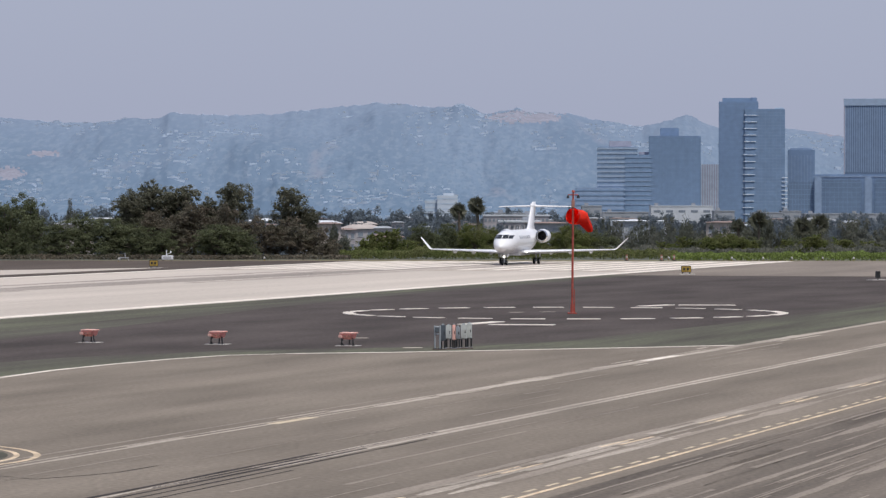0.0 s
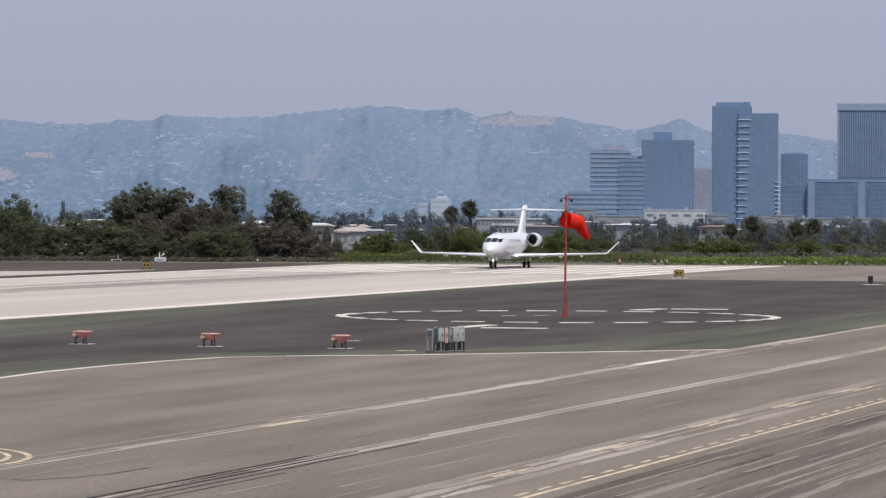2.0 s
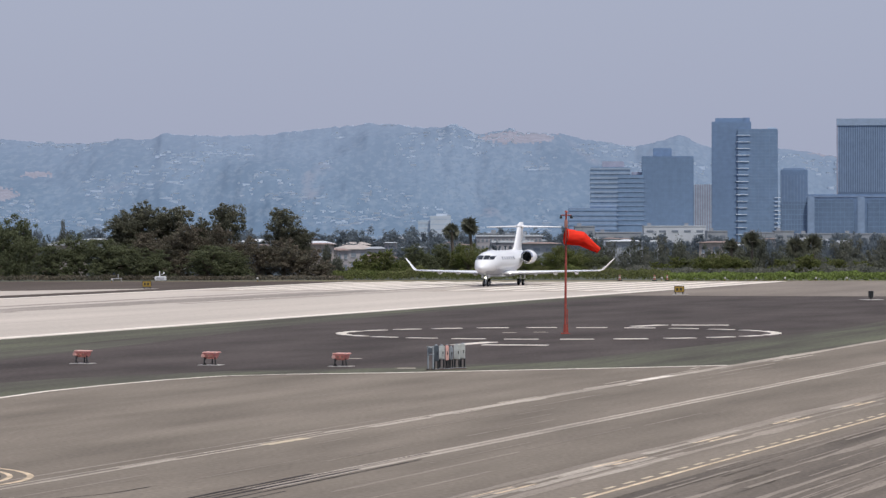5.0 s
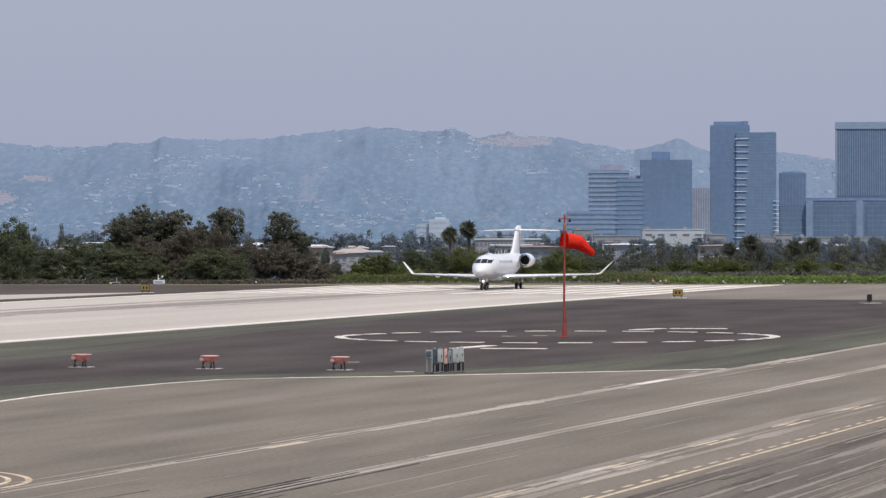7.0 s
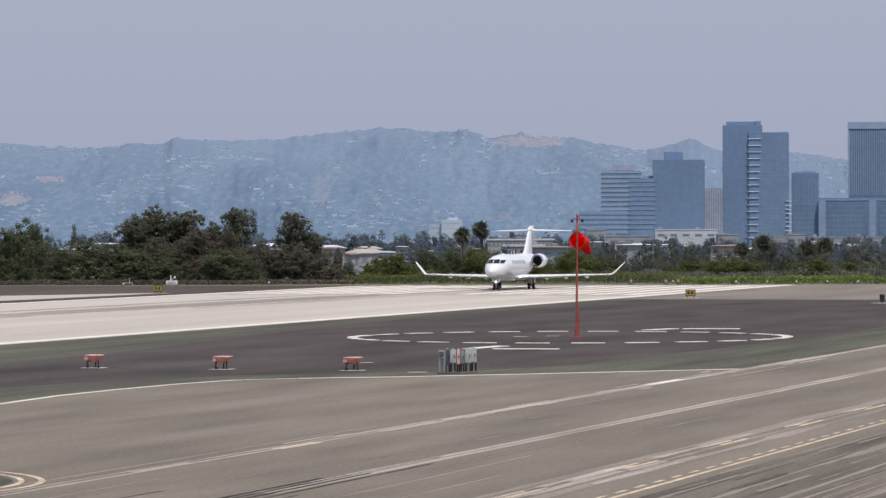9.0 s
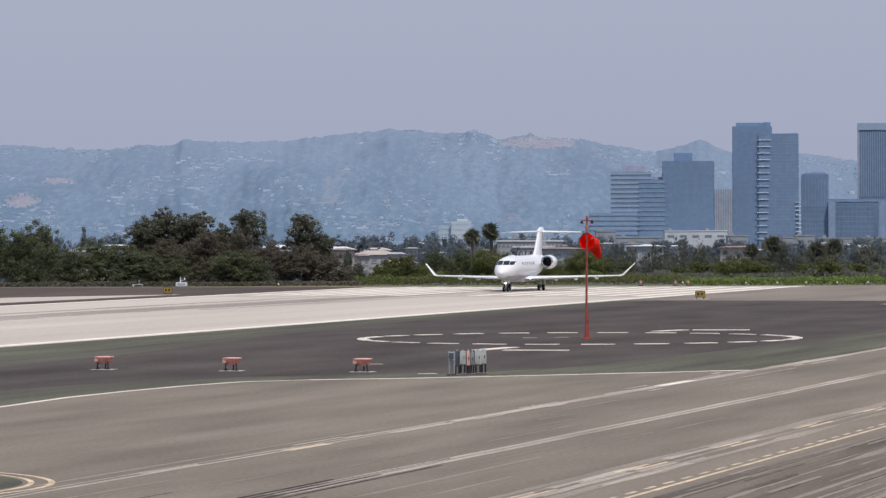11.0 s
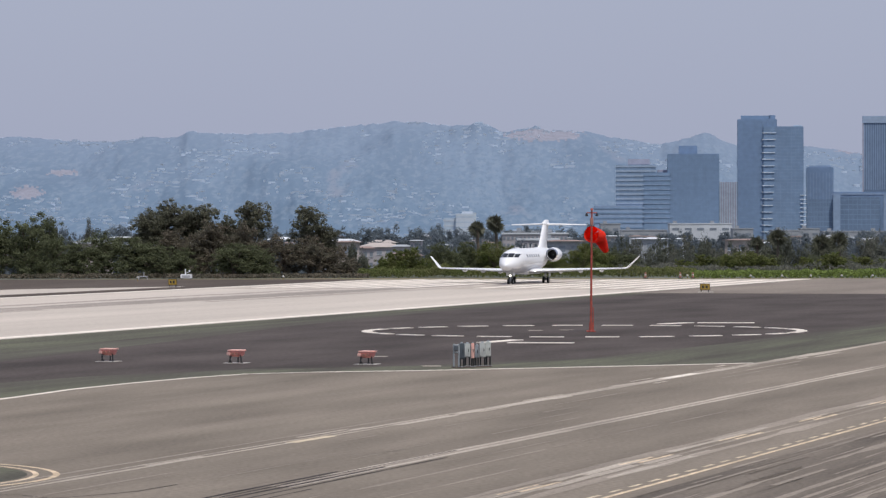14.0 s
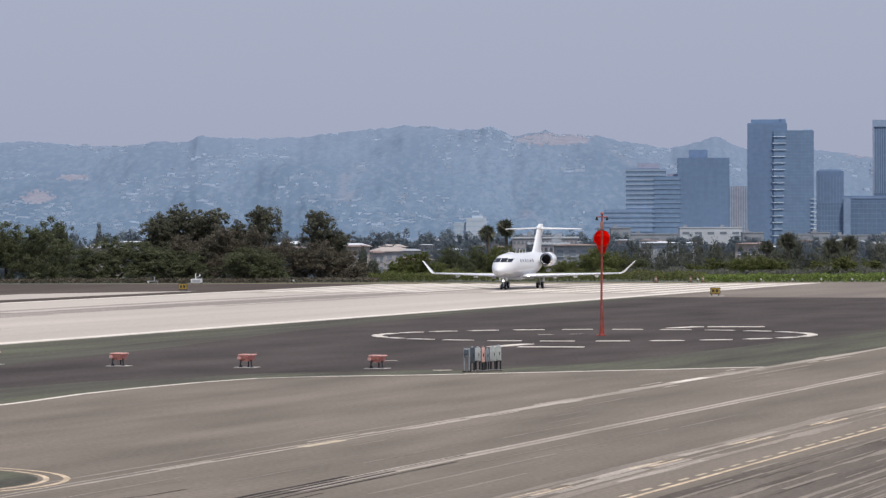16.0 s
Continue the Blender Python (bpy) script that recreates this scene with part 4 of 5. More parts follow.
def hedge(name, x0, x1, y, depth, height, material, seed, label, leaf=0.22, per=120):
    """Low scrub, uneven along its top."""
    rng = random.Random(seed)
    verts, faces = [], []
    for _ in range(int((x1 - x0) * per)):
        x = rng.uniform(x0, x1)
        h = height * (0.55 + 0.75 * noise.noise((x * 0.25, seed, 0)) ** 2 + 0.35 * abs(noise.noise((x * 0.9, seed, 3))))
        p = Vector((x, y + rng.uniform(-depth, depth) / 2, gz(y) + rng.random() ** 0.7 * h))
        n = Vector((rng.gauss(0, 1), rng.gauss(-0.5, 1), rng.gauss(0.6, 1))).normalized()
        a = n.orthogonal().normalized()
        a.rotate(Matrix.Rotation(rng.uniform(0, math.tau), 3, n))
        b = n.cross(a)
        s = leaf * rng.uniform(0.5, 1.4)
        i = len(verts)
        verts += [tuple(p - a * s), tuple(p - b * s * 0.5), tuple(p + a * s), tuple(p + b * s * 0.5)]
        faces.append((i, i + 1, i + 2, i + 3))
    me = bpy.data.meshes.new(name)
    me.from_pydata(verts, [], faces)
    me.materials.append(material)
    return tagged(new(name, me), label, "shrubs", "", "stuff")


def far_woods(rows, at):
    """The remotest crowns, merged by distance."""
    rng = random.Random(77)
    verts, faces = [], []
    for u, d, h, w in rows:
        tall = h - gz(d)
        lobes = [(rng.gauss(0, 0.33), rng.gauss(0, 0.33), rng.uniform(0.15, 0.85), rng.uniform(0.16, 0.3)) for _ in range(9)]
        for _ in range(520):
            lx, ly, lz, r = rng.choice(lobes)
            n = Vector((rng.gauss(0, 1), rng.gauss(0, 1), rng.gauss(0, 1))).normalized()
            k = r * rng.random() ** 0.4
            p = Vector((at(u, d) + (lx + n.x * k) * tall * w * 1.1, d + (ly + n.y * k) * tall * w * 1.1, gz(d) + max(0.0, min(1.02, lz + n.z * k)) * tall))
            a = n.orthogonal().normalized()
            a.rotate(Matrix.Rotation(rng.uniform(0, math.tau), 3, n))
            b = n.cross(a)
            s = rng.uniform(0.3, 0.75)
            i = len(verts)
            verts += [tuple(p - a * s), tuple(p - b * s * 0.6), tuple(p + a * s), tuple(p + b * s * 0.6)]
            faces.append((i, i + 1, i + 2, i + 3))
    me = bpy.data.meshes.new("far_woods")
    me.from_pydata(verts, [], faces)
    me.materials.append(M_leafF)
    return tagged(new("far_woods", me), "hazy grey woods between the most distant houses", "trees", "", "stuff")


def build_plants():
    gum = [tree_kind("eucalyptus_tree", "tall dark eucalyptus with gaps in its crown", "tree", 20 + k, M_leafA, 10, 6.2, 0.13, 15000, low=0.12, lobes=24, tight=0.85) for k in range(3)]
    fic = [tree_kind("ficus_tree", "dense dark green tree at the airfield's edge", "tree", 40 + k, M_leafB, 6, 7, 0.12, 12000, low=0.03, lobes=20, trunk_to=0.4, tight=0.9) for k in range(3)]
    bru = [tree_kind("brown_tree", "dry olive-brown tree at the airfield's edge", "tree", 60 + k, M_leafD, 7, 6, 0.115, 10000, low=0.04, lobes=20, tight=0.85) for k in range(2)]
    shr = [tree_kind("green_shrub", "bright green rounded shrub", "shrub", 80 + k, M_leafH, 3, 5, 0.10, 9000, low=0.02, lobes=16, trunk_to=0.3) for k in range(2)]
    gry = [tree_kind("grey_tree", "grey-green tree beyond the airfield", "tree", 100 + k, (M_leafE, M_leafI, M_leafI)[k], 7, 8, 0.17, 9000, low=0.03, lobes=18) for k in range(3)]
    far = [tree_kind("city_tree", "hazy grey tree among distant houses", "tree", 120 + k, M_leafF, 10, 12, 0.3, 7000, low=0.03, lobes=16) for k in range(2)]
    grn = [tree_kind("green_tree", "full sunlit green tree beyond the runway", "tree", 140 + k, M_leafH, 6, 7, 0.12, 11000, low=0.03, lobes=18, trunk_to=0.4) for k in range(2)]
    rng = random.Random(7)

    def at(u, d):
        return (u - 784) / 7200 * d

    def put(kind, protos, rows):
        for u, d, h, w in rows:
            p = protos[rng.randrange(len(protos))]
            base = {"gum": 10, "fic": 6, "bru": 7, "shr": 3, "gry": 7, "far": 10, "grn": 6}[kind]
            plant(p, at(u, d), d, (h - gz(d)) / base, rng.uniform(0, 360), w)

    # the tree belt beyond the runway: bearing, distance, height, width factor
    put("fic", fic, [(-95, 425, 6.2, 1.1), (-40, 428, 6.0, 1.1), (10, 424, 5.8, 1.0), (50, 430, 6.3, 0.8), (105, 424, 3.6, 0.8), (150, 426, 4.4, 0.95), (200, 424, 4.0, 0.9),
                     (245, 423, 3.4, 0.9), (380, 423, 3.4, 0.9), (425, 424, 3.0, 0.8), (285, 424, 2.9, 0.7)])
    put("gum", gum, [(228, 434, 7.4, 0.8), (262, 436, 8.4, 0.85), (320, 436, 8.3, 1.0), (412, 436, 8.6, 0.85), (515, 436, 8.1, 0.8), (300, 438, 7.6, 0.7), (375, 438, 6.6, 0.7),
                     (545, 436, 5.8, 0.6)])
    put("bru", bru, [(345, 430, 6.2, 0.9), (310, 429, 5.0, 0.9), (395, 430, 6.0, 0.8), (470, 430, 5.0, 0.8), (515, 430, 4.8, 0.9), (555, 430, 3.6, 0.8), (270, 431, 5.4, 0.8),
                     (440, 431, 4.2, 0.7), (580, 428, 2.2, 0.6)])
    put("shr", shr, [(665, 436, 2.7, 0.75), (692, 436, 2.9, 0.8), (640, 434, 1.8, 0.6), (1178, 446, 1.5, 0.7), (1215, 450, 2.0, 0.8), (1330, 443, 1.7, 0.7), (1490, 447, 1.8, 0.8), (1540, 444, 1.6, 0.8), (1435, 438, 2.3, 0.9), (1395, 440, 1.8, 0.7)])
    put("fic", fic, [(745, 444, 3.3, 0.6), (795, 450, 3.4, 0.5), (1052, 448, 2.6, 0.7), (770, 446, 2.6, 0.5), (1080, 450, 2.2, 0.6)])
    put("grn", grn, [(838, 450, 3.7, 0.65), (862, 455, 3.2, 0.55), (1000, 446, 3.5, 0.6), (1028, 444, 3.1, 0.6), (975, 450, 2.8, 0.5), (815, 452, 2.8, 0.5), (720, 440, 2.0, 0.5), (905, 452, 2.2, 0.5), (945, 452, 2.0, 0.5)])
    put("grn", grn, [(1262, 440, 2.3, 0.55), (1284, 441, 2.6, 0.6), (1305, 440, 2.2, 0.5), (1448, 440, 2.0, 0.55), (1425, 441, 1.7, 0.5)])
    put("fic", fic, [(1330, 446, 2.0, 0.5), (1408, 446, 1.9, 0.5), (1232, 450, 1.8, 0.6)])
    put("gry", gry, [(603, 640, 0.2, 0.4), (662, 660, 0.4, 0.5), (705, 650, 0.8, 0.5), (735, 640, 1.6, 0.5), (790, 470, 2.7, 0.55), (1100, 640, 3.0, 0.80), (1150, 660, 3.5, 0.80), (1205, 560, 2.8, 0.70), (1240, 520, 2.3, 0.70), (1270, 600, 2.6, 0.80), (1330, 560, 3.3, 0.70),
                     (1352, 620, 4.0, 0.60), (1375, 540, 2.8, 0.70), (1490, 540, 3.4, 0.90), (1530, 560, 3.6, 0.90), (1575, 520, 4.0, 0.90), (1620, 530, 4.0, 1.00), (1305, 640, 3.3, 0.80),
                     (1180, 700, 3.5, 0.80), (1080, 720, 3.0, 0.70), (1410, 580, 2.6, 0.70), (1460, 600, 2.5, 0.80), (1545, 470, 1.6, 0.70), (1590, 470, 1.9, 0.70), (610, 560, 1.6, 0.50),
                     (590, 600, 3.0, 0.40), (60, 640, 5.6, 0.50), (126, 900, 6.8, 0.50), (20, 560, 4.6, 0.60), (95, 700, 3.5, 0.60), (700, 600, 1.0, 0.60), (760, 620, 1.9, 0.60),
                     (1120, 560, 1.9, 0.70), (1160, 540, 1.7, 0.60), (1215, 640, 3.3, 0.70), (1425, 640, 3.0, 0.70), (1510, 620, 3.6, 0.80)])
    row = []
    for k in range(330):
        d = rng.uniform(650, 2000)
        top = 360 + rng.uniform(20, 44) * (0.8 if d > 1400 else 1)
        u = rng.uniform(-90, 1690)
        if 555 < u < 735 and d < 1100:
            continue
        row.append((u, d, 5.8 - (top - 360) / 7200 * d, rng.uniform(0.35, 0.8)))
    for k in range(120):
        d = rng.uniform(1500, 2400)
        row.append((rng.uniform(-90, 1050), d, 5.8 - rng.uniform(4, 24) / 7200 * d, rng.uniform(0.5, 0.9)))
    row.sort(key=lambda r: r[1])
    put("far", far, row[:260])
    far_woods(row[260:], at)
    for p in gum + fic + bru + shr + gry + far + grn:
        for o in list(p.children):
            bpy.data.objects.remove(o)
        bpy.data.objects.remove(p)
    palm(at(812, 470), 470, 4.85 - gz(470), 1, 1.4)
    palm(at(845, 474), 474, 5.5 - gz(474), 2, 1.5)
    palm(at(1307, 540), 540, 2.8 - gz(540), 3, 1.3)
    palm(at(1343, 545), 545, 3.5 - gz(545), 4, 1.9)
    palm(at(1422, 500), 500, 2.9 - gz(500), 5, 2.0)
    palm(at(1452, 505), 505, 3.1 - gz(505), 6, 2.1)
    palm(at(178, 900), 900, 9.5, 7, 1.6)
    hedge("ivy_bank", at(1190, 414), at(1640, 414), 414, 4, 1.3, M_leafG, 3, "low bright green ivy along the airfield's edge", 0.13, 330)
    hedge("scrub", at(-100, 421), at(620, 421), 421, 3, 0.7, M_leafD, 5, "dry brown scrub under the tree belt", 0.12, 180)
    hedge("scrub", at(600, 424), at(1200, 424), 425, 6, 1.5, M_leafH, 8, "mixed green scrub beyond the runway", 0.11, 420)
    hedge("scrub", at(1060, 440), at(1640, 440), 440, 10, 1.5, M_leafE, 9, "grey-green scrub beyond the ivy", 0.16, 300)


# ---- town and towers ----
M_wallA = mat("cream_stucco", (0.365, 0.325, 0.305), 0.9, var=0.1, scale=0.2, fine=2)
M_wallB = mat("pale_grey_wall", (0.28, 0.30, 0.33), 0.9, var=0.1, scale=0.1, fine=2)
M_wallC = mat("white_wall", (0.50, 0.53, 0.57), 0.9, var=0.08, scale=0.1, fine=2)
M_roof = mat("clay_roof", (0.225, 0.165, 0.150), 0.9, var=0.15, scale=0.3, fine=3)
M_wallP = mat("pinkish_grey_wall", (0.330, 0.315, 0.330), 0.9, var=0.1, scale=0.1, fine=2)
M_winD = mat("dark_window_glass", (0.085, 0.10, 0.12), 0.2, var=0.1, scale=0.2, fine=2)
# white wall for the slab block, haze tinted into its base colour
M_hazew = mat("hazy_white_wall", (0.47, 0.53, 0.61), 0.9, var=0.06, scale=0.1, fine=2)
M_win = mat("window_glass", (0.19, 0.22, 0.26), 0.2, var=0.1, scale=0.2, fine=2)
# tower glass and stone, with haze lifted and blued into their colours
M_twA = mat("hazed_blue_curtain_glass", (0.166, 0.249, 0.388), 0.55, var=0.08, scale=0.02, fine=0.3)
M_twB = mat("hazed_slate_curtain_glass", (0.174, 0.263, 0.398), 0.5, var=0.08, scale=0.02, fine=0.3)
M_twC = mat("hazed_steel_cladding", (0.226, 0.308, 0.442), 0.6, var=0.08, scale=0.02, fine=0.3)
M_twD = mat("hazed_deep_slate_glass", (0.128, 0.190, 0.292), 0.55, var=0.08, scale=0.02, fine=0.3)
M_band = mat("hazed_pale_spandrel", (0.38, 0.472, 0.58), 0.7, var=0.08, scale=0.05, fine=0.4)
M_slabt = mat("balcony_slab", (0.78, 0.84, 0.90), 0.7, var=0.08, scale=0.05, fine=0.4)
M_dband = mat("hazed_window_band", (0.18, 0.26, 0.382), 0.4, var=0.08, scale=0.05, fine=0.4)
M_cap = mat("hazed_pale_parapet", (0.285, 0.365, 0.485), 0.7, var=0.05, scale=0.05, fine=0.4)
M_pink = mat("hazed_pink_stone", (0.321, 0.332, 0.419), 0.8, var=0.08, scale=0.05, fine=0.4)
M_hill = None
TD = 2900                         # distance of the tower cluster


def across(u, d=TD):
    """Metres to the side at distance d, from a bearing counted in 1/7200 radian."""
    return (u - 784) / 7200 * d


def height_at(v, d=TD):
    """Height at distance d, from an angle of sight counted in 1/7200 radian."""
    return 5.8 + (360 - v) / 7200 * d


def tower(name, u0, u1, v, d, depth, material, label, turn=0, v0=388):
    x0, x1, z = across(u0, d), across(u1, d), height_at(v, d)
    turn = turn - math.degrees(math.atan2((x0 + x1) / 2, d))
    t = empty(name, pose((x0 + x1) / 2 * (1 + depth / 2 / d), d + depth / 2, 0, 0, 0, turn), label, "office tower", "towers on the skyline")
    w = x1 - x0
    part("shaft", box(BM(), (0, 0, z / 2 - 4), (w, depth, z + 8), 0.3), material, t)
    return t, w, z


def bands(t, w, depth, zs, h, material, name="floor_band", x=0.0, proud=0.5):
    for z in zs:
        part(name, box(BM(), (x, 0, z), (w + proud, depth + proud, h)), material, t)


def fins(t, xs, depth, z0, z1, wd, material, name="fin"):
    for x in xs:
        part(name, box(BM(), (x, -depth / 2 - 0.05, (z0 + z1) / 2), (wd, 0.16, z1 - z0)), material, t)


def build_towers():
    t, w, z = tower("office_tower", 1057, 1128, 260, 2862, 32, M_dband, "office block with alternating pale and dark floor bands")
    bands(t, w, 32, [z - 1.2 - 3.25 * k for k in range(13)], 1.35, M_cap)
    part("roof_house", box(BM(), (2, 0, z + 2), (w * 0.55, 18, 4), 0.2), M_pink, t, "tan plant room, coloured blue-grey for haze")
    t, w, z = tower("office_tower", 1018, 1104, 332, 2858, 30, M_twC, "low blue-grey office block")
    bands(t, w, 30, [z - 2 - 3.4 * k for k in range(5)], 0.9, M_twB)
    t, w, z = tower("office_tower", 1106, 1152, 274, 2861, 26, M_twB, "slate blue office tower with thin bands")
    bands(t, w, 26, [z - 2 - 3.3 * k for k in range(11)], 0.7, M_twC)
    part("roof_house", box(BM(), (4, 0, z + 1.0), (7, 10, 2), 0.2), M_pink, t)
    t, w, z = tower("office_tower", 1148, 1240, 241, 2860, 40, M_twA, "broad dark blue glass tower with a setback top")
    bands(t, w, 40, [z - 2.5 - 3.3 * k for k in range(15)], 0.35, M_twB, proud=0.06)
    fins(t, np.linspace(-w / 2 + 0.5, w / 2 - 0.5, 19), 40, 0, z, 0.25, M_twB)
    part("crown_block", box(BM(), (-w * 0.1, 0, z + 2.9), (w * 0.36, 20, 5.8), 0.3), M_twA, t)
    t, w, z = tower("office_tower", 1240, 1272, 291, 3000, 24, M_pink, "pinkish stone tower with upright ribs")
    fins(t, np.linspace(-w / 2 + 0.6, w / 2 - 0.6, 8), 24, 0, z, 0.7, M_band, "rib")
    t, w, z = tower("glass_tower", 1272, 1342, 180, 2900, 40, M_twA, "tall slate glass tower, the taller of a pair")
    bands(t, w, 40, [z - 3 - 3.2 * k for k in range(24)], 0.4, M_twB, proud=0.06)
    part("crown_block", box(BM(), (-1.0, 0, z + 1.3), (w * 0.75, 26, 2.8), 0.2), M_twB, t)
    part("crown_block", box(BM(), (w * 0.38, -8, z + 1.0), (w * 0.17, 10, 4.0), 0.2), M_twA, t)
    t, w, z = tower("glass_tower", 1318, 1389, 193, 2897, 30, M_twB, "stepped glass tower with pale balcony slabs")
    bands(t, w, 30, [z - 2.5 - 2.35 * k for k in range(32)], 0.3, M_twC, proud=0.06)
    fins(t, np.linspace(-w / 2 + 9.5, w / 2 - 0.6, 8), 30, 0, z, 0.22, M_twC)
    for k in range(16):
        part("balcony", box(BM(), (-w / 2 + 4.2 - 0.12 * k, -15.4, z - 4.5 - 4.7 * k), (9.6 - 0.15 * k, 0.35, 0.32)), M_slabt, t, "pale balcony slab")
    for k in range(8):
        part("balcony", box(BM(), (w / 2 - 0.2, -15.3, 3 + 3.0 * k), (4.2, 0.7, 0.36)), M_slabt, t, "pale balcony slab")
    part("crown_block", box(BM(), (w * 0.36, 0, z + 0.3), (6, 12, 1.6), 0.1), M_band, t)
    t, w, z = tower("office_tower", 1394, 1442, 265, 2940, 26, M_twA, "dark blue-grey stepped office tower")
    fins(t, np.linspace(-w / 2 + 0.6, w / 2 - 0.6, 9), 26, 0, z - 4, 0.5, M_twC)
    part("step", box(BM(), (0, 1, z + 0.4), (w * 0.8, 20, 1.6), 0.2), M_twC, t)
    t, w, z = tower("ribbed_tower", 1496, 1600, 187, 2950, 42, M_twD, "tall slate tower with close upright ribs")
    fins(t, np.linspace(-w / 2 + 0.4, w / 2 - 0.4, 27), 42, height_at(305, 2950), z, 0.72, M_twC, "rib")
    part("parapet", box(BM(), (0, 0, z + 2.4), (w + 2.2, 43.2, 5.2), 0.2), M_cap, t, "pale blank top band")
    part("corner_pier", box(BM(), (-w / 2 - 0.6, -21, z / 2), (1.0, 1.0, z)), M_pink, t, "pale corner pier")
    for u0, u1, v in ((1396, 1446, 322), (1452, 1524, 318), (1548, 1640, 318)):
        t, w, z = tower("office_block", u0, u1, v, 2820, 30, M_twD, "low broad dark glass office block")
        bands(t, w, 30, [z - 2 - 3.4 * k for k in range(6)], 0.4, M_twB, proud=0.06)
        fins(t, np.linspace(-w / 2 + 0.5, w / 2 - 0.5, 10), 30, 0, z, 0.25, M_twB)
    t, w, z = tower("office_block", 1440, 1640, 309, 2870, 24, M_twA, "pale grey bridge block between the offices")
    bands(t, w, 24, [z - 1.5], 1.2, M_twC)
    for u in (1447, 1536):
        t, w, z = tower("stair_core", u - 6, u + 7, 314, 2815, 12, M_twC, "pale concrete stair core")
    # long pale roofs at the foot of the towers
    for u0, u1, v, d in ((1152, 1262, 366, 2300), (1030, 1065, 366, 2200), (1264, 1300, 375, 2200), (1066, 1148, 377, 2250), (1384, 1418, 375, 2300), (1334, 1384, 378, 2250),
                         (1424, 1580, 380, 2200), (868, 940, 379, 1900)):
        mall(u0, u1, v, d)


def mall(u0, u1, v, d):
    w, z = across(u1, d) - across(u0, d), height_at(v, d)
    t = empty("mall_roof", pose(across((u0 + u1) / 2, d), d + 10, 0), "long low pale commercial building", "building")
    wall = M_wallC if 100 < u1 - u0 < 120 else M_wallB
    part("wall", box(BM(), (0, 0, z / 2 - 4), (w, 20, z + 8), 0.1), wall, t)
    part("parapet", box(BM(), (0, 0, z + 0.3), (w + 0.4, 20.4, 0.6), 0.05), wall, t)
    k = max(2, int(w / 7))
    for i in range(k):
        x = -w / 2 + w * (i + 0.5) / k
        part("window", box(BM(), (x, -10.05, z - 2.6), (w / k * 0.55, 0.2, 1.2)), M_win, t)
        if i % 3 == 0:
            part("roof_unit", box(BM(), (x, 0, z + 1.2), (2.2, 2.2, 1.6), 0.1), M_wallB, t)


def house(u, v, d, w, storeys, wall, roof, label, hip=True, seed=0):
    z = height_at(v, d)
    h = empty("house", pose(across(u, d), d, 0, 0, 0, random.Random(seed).uniform(-18, 18)), label, "house")
    part("wall", box(BM(), (0, 0, z / 2 - 4), (w, w * 0.7, z + 8), 0.05), wall, h)
    bm = BM()
    a, b, e = w / 2 + 0.6, w * 0.35 + 0.6, w * 0.11 if hip else 0.3
    q = [bm.verts.new(p) for p in ((-a, -b, z), (a, -b, z), (a, b, z), (-a, b, z))]
    r = [bm.verts.new(p) for p in ((-a * 0.45, 0, z + e), (a * 0.45, 0, z + e))]
    for f in ((q[0], q[1], r[1], r[0]), (q[2], q[3], r[0], r[1]), (q[1], q[2], r[1]), (q[3], q[0], r[0]), (q[3], q[2], q[1], q[0])):
        bm.faces.new(f)
    part("roof", bm, roof, h)
    k = max(3, int(w / 2.6))
    for s in range(storeys):
        for i in range(k):
            x = -w / 2 + w * (i + 0.5) / k
            f = part("window", box(BM(), (x, -w * 0.35 - 0.03, z - 1.7 - 3.0 * s), (w / k * 0.5, 0.14, 1.3)), M_win, h)
            part("sill", box(BM(), (x, -w * 0.35 - 0.09, z - 2.42 - 3.0 * s), (w / k * 0.62, 0.22, 0.12)), M_wallC, f)
    return h


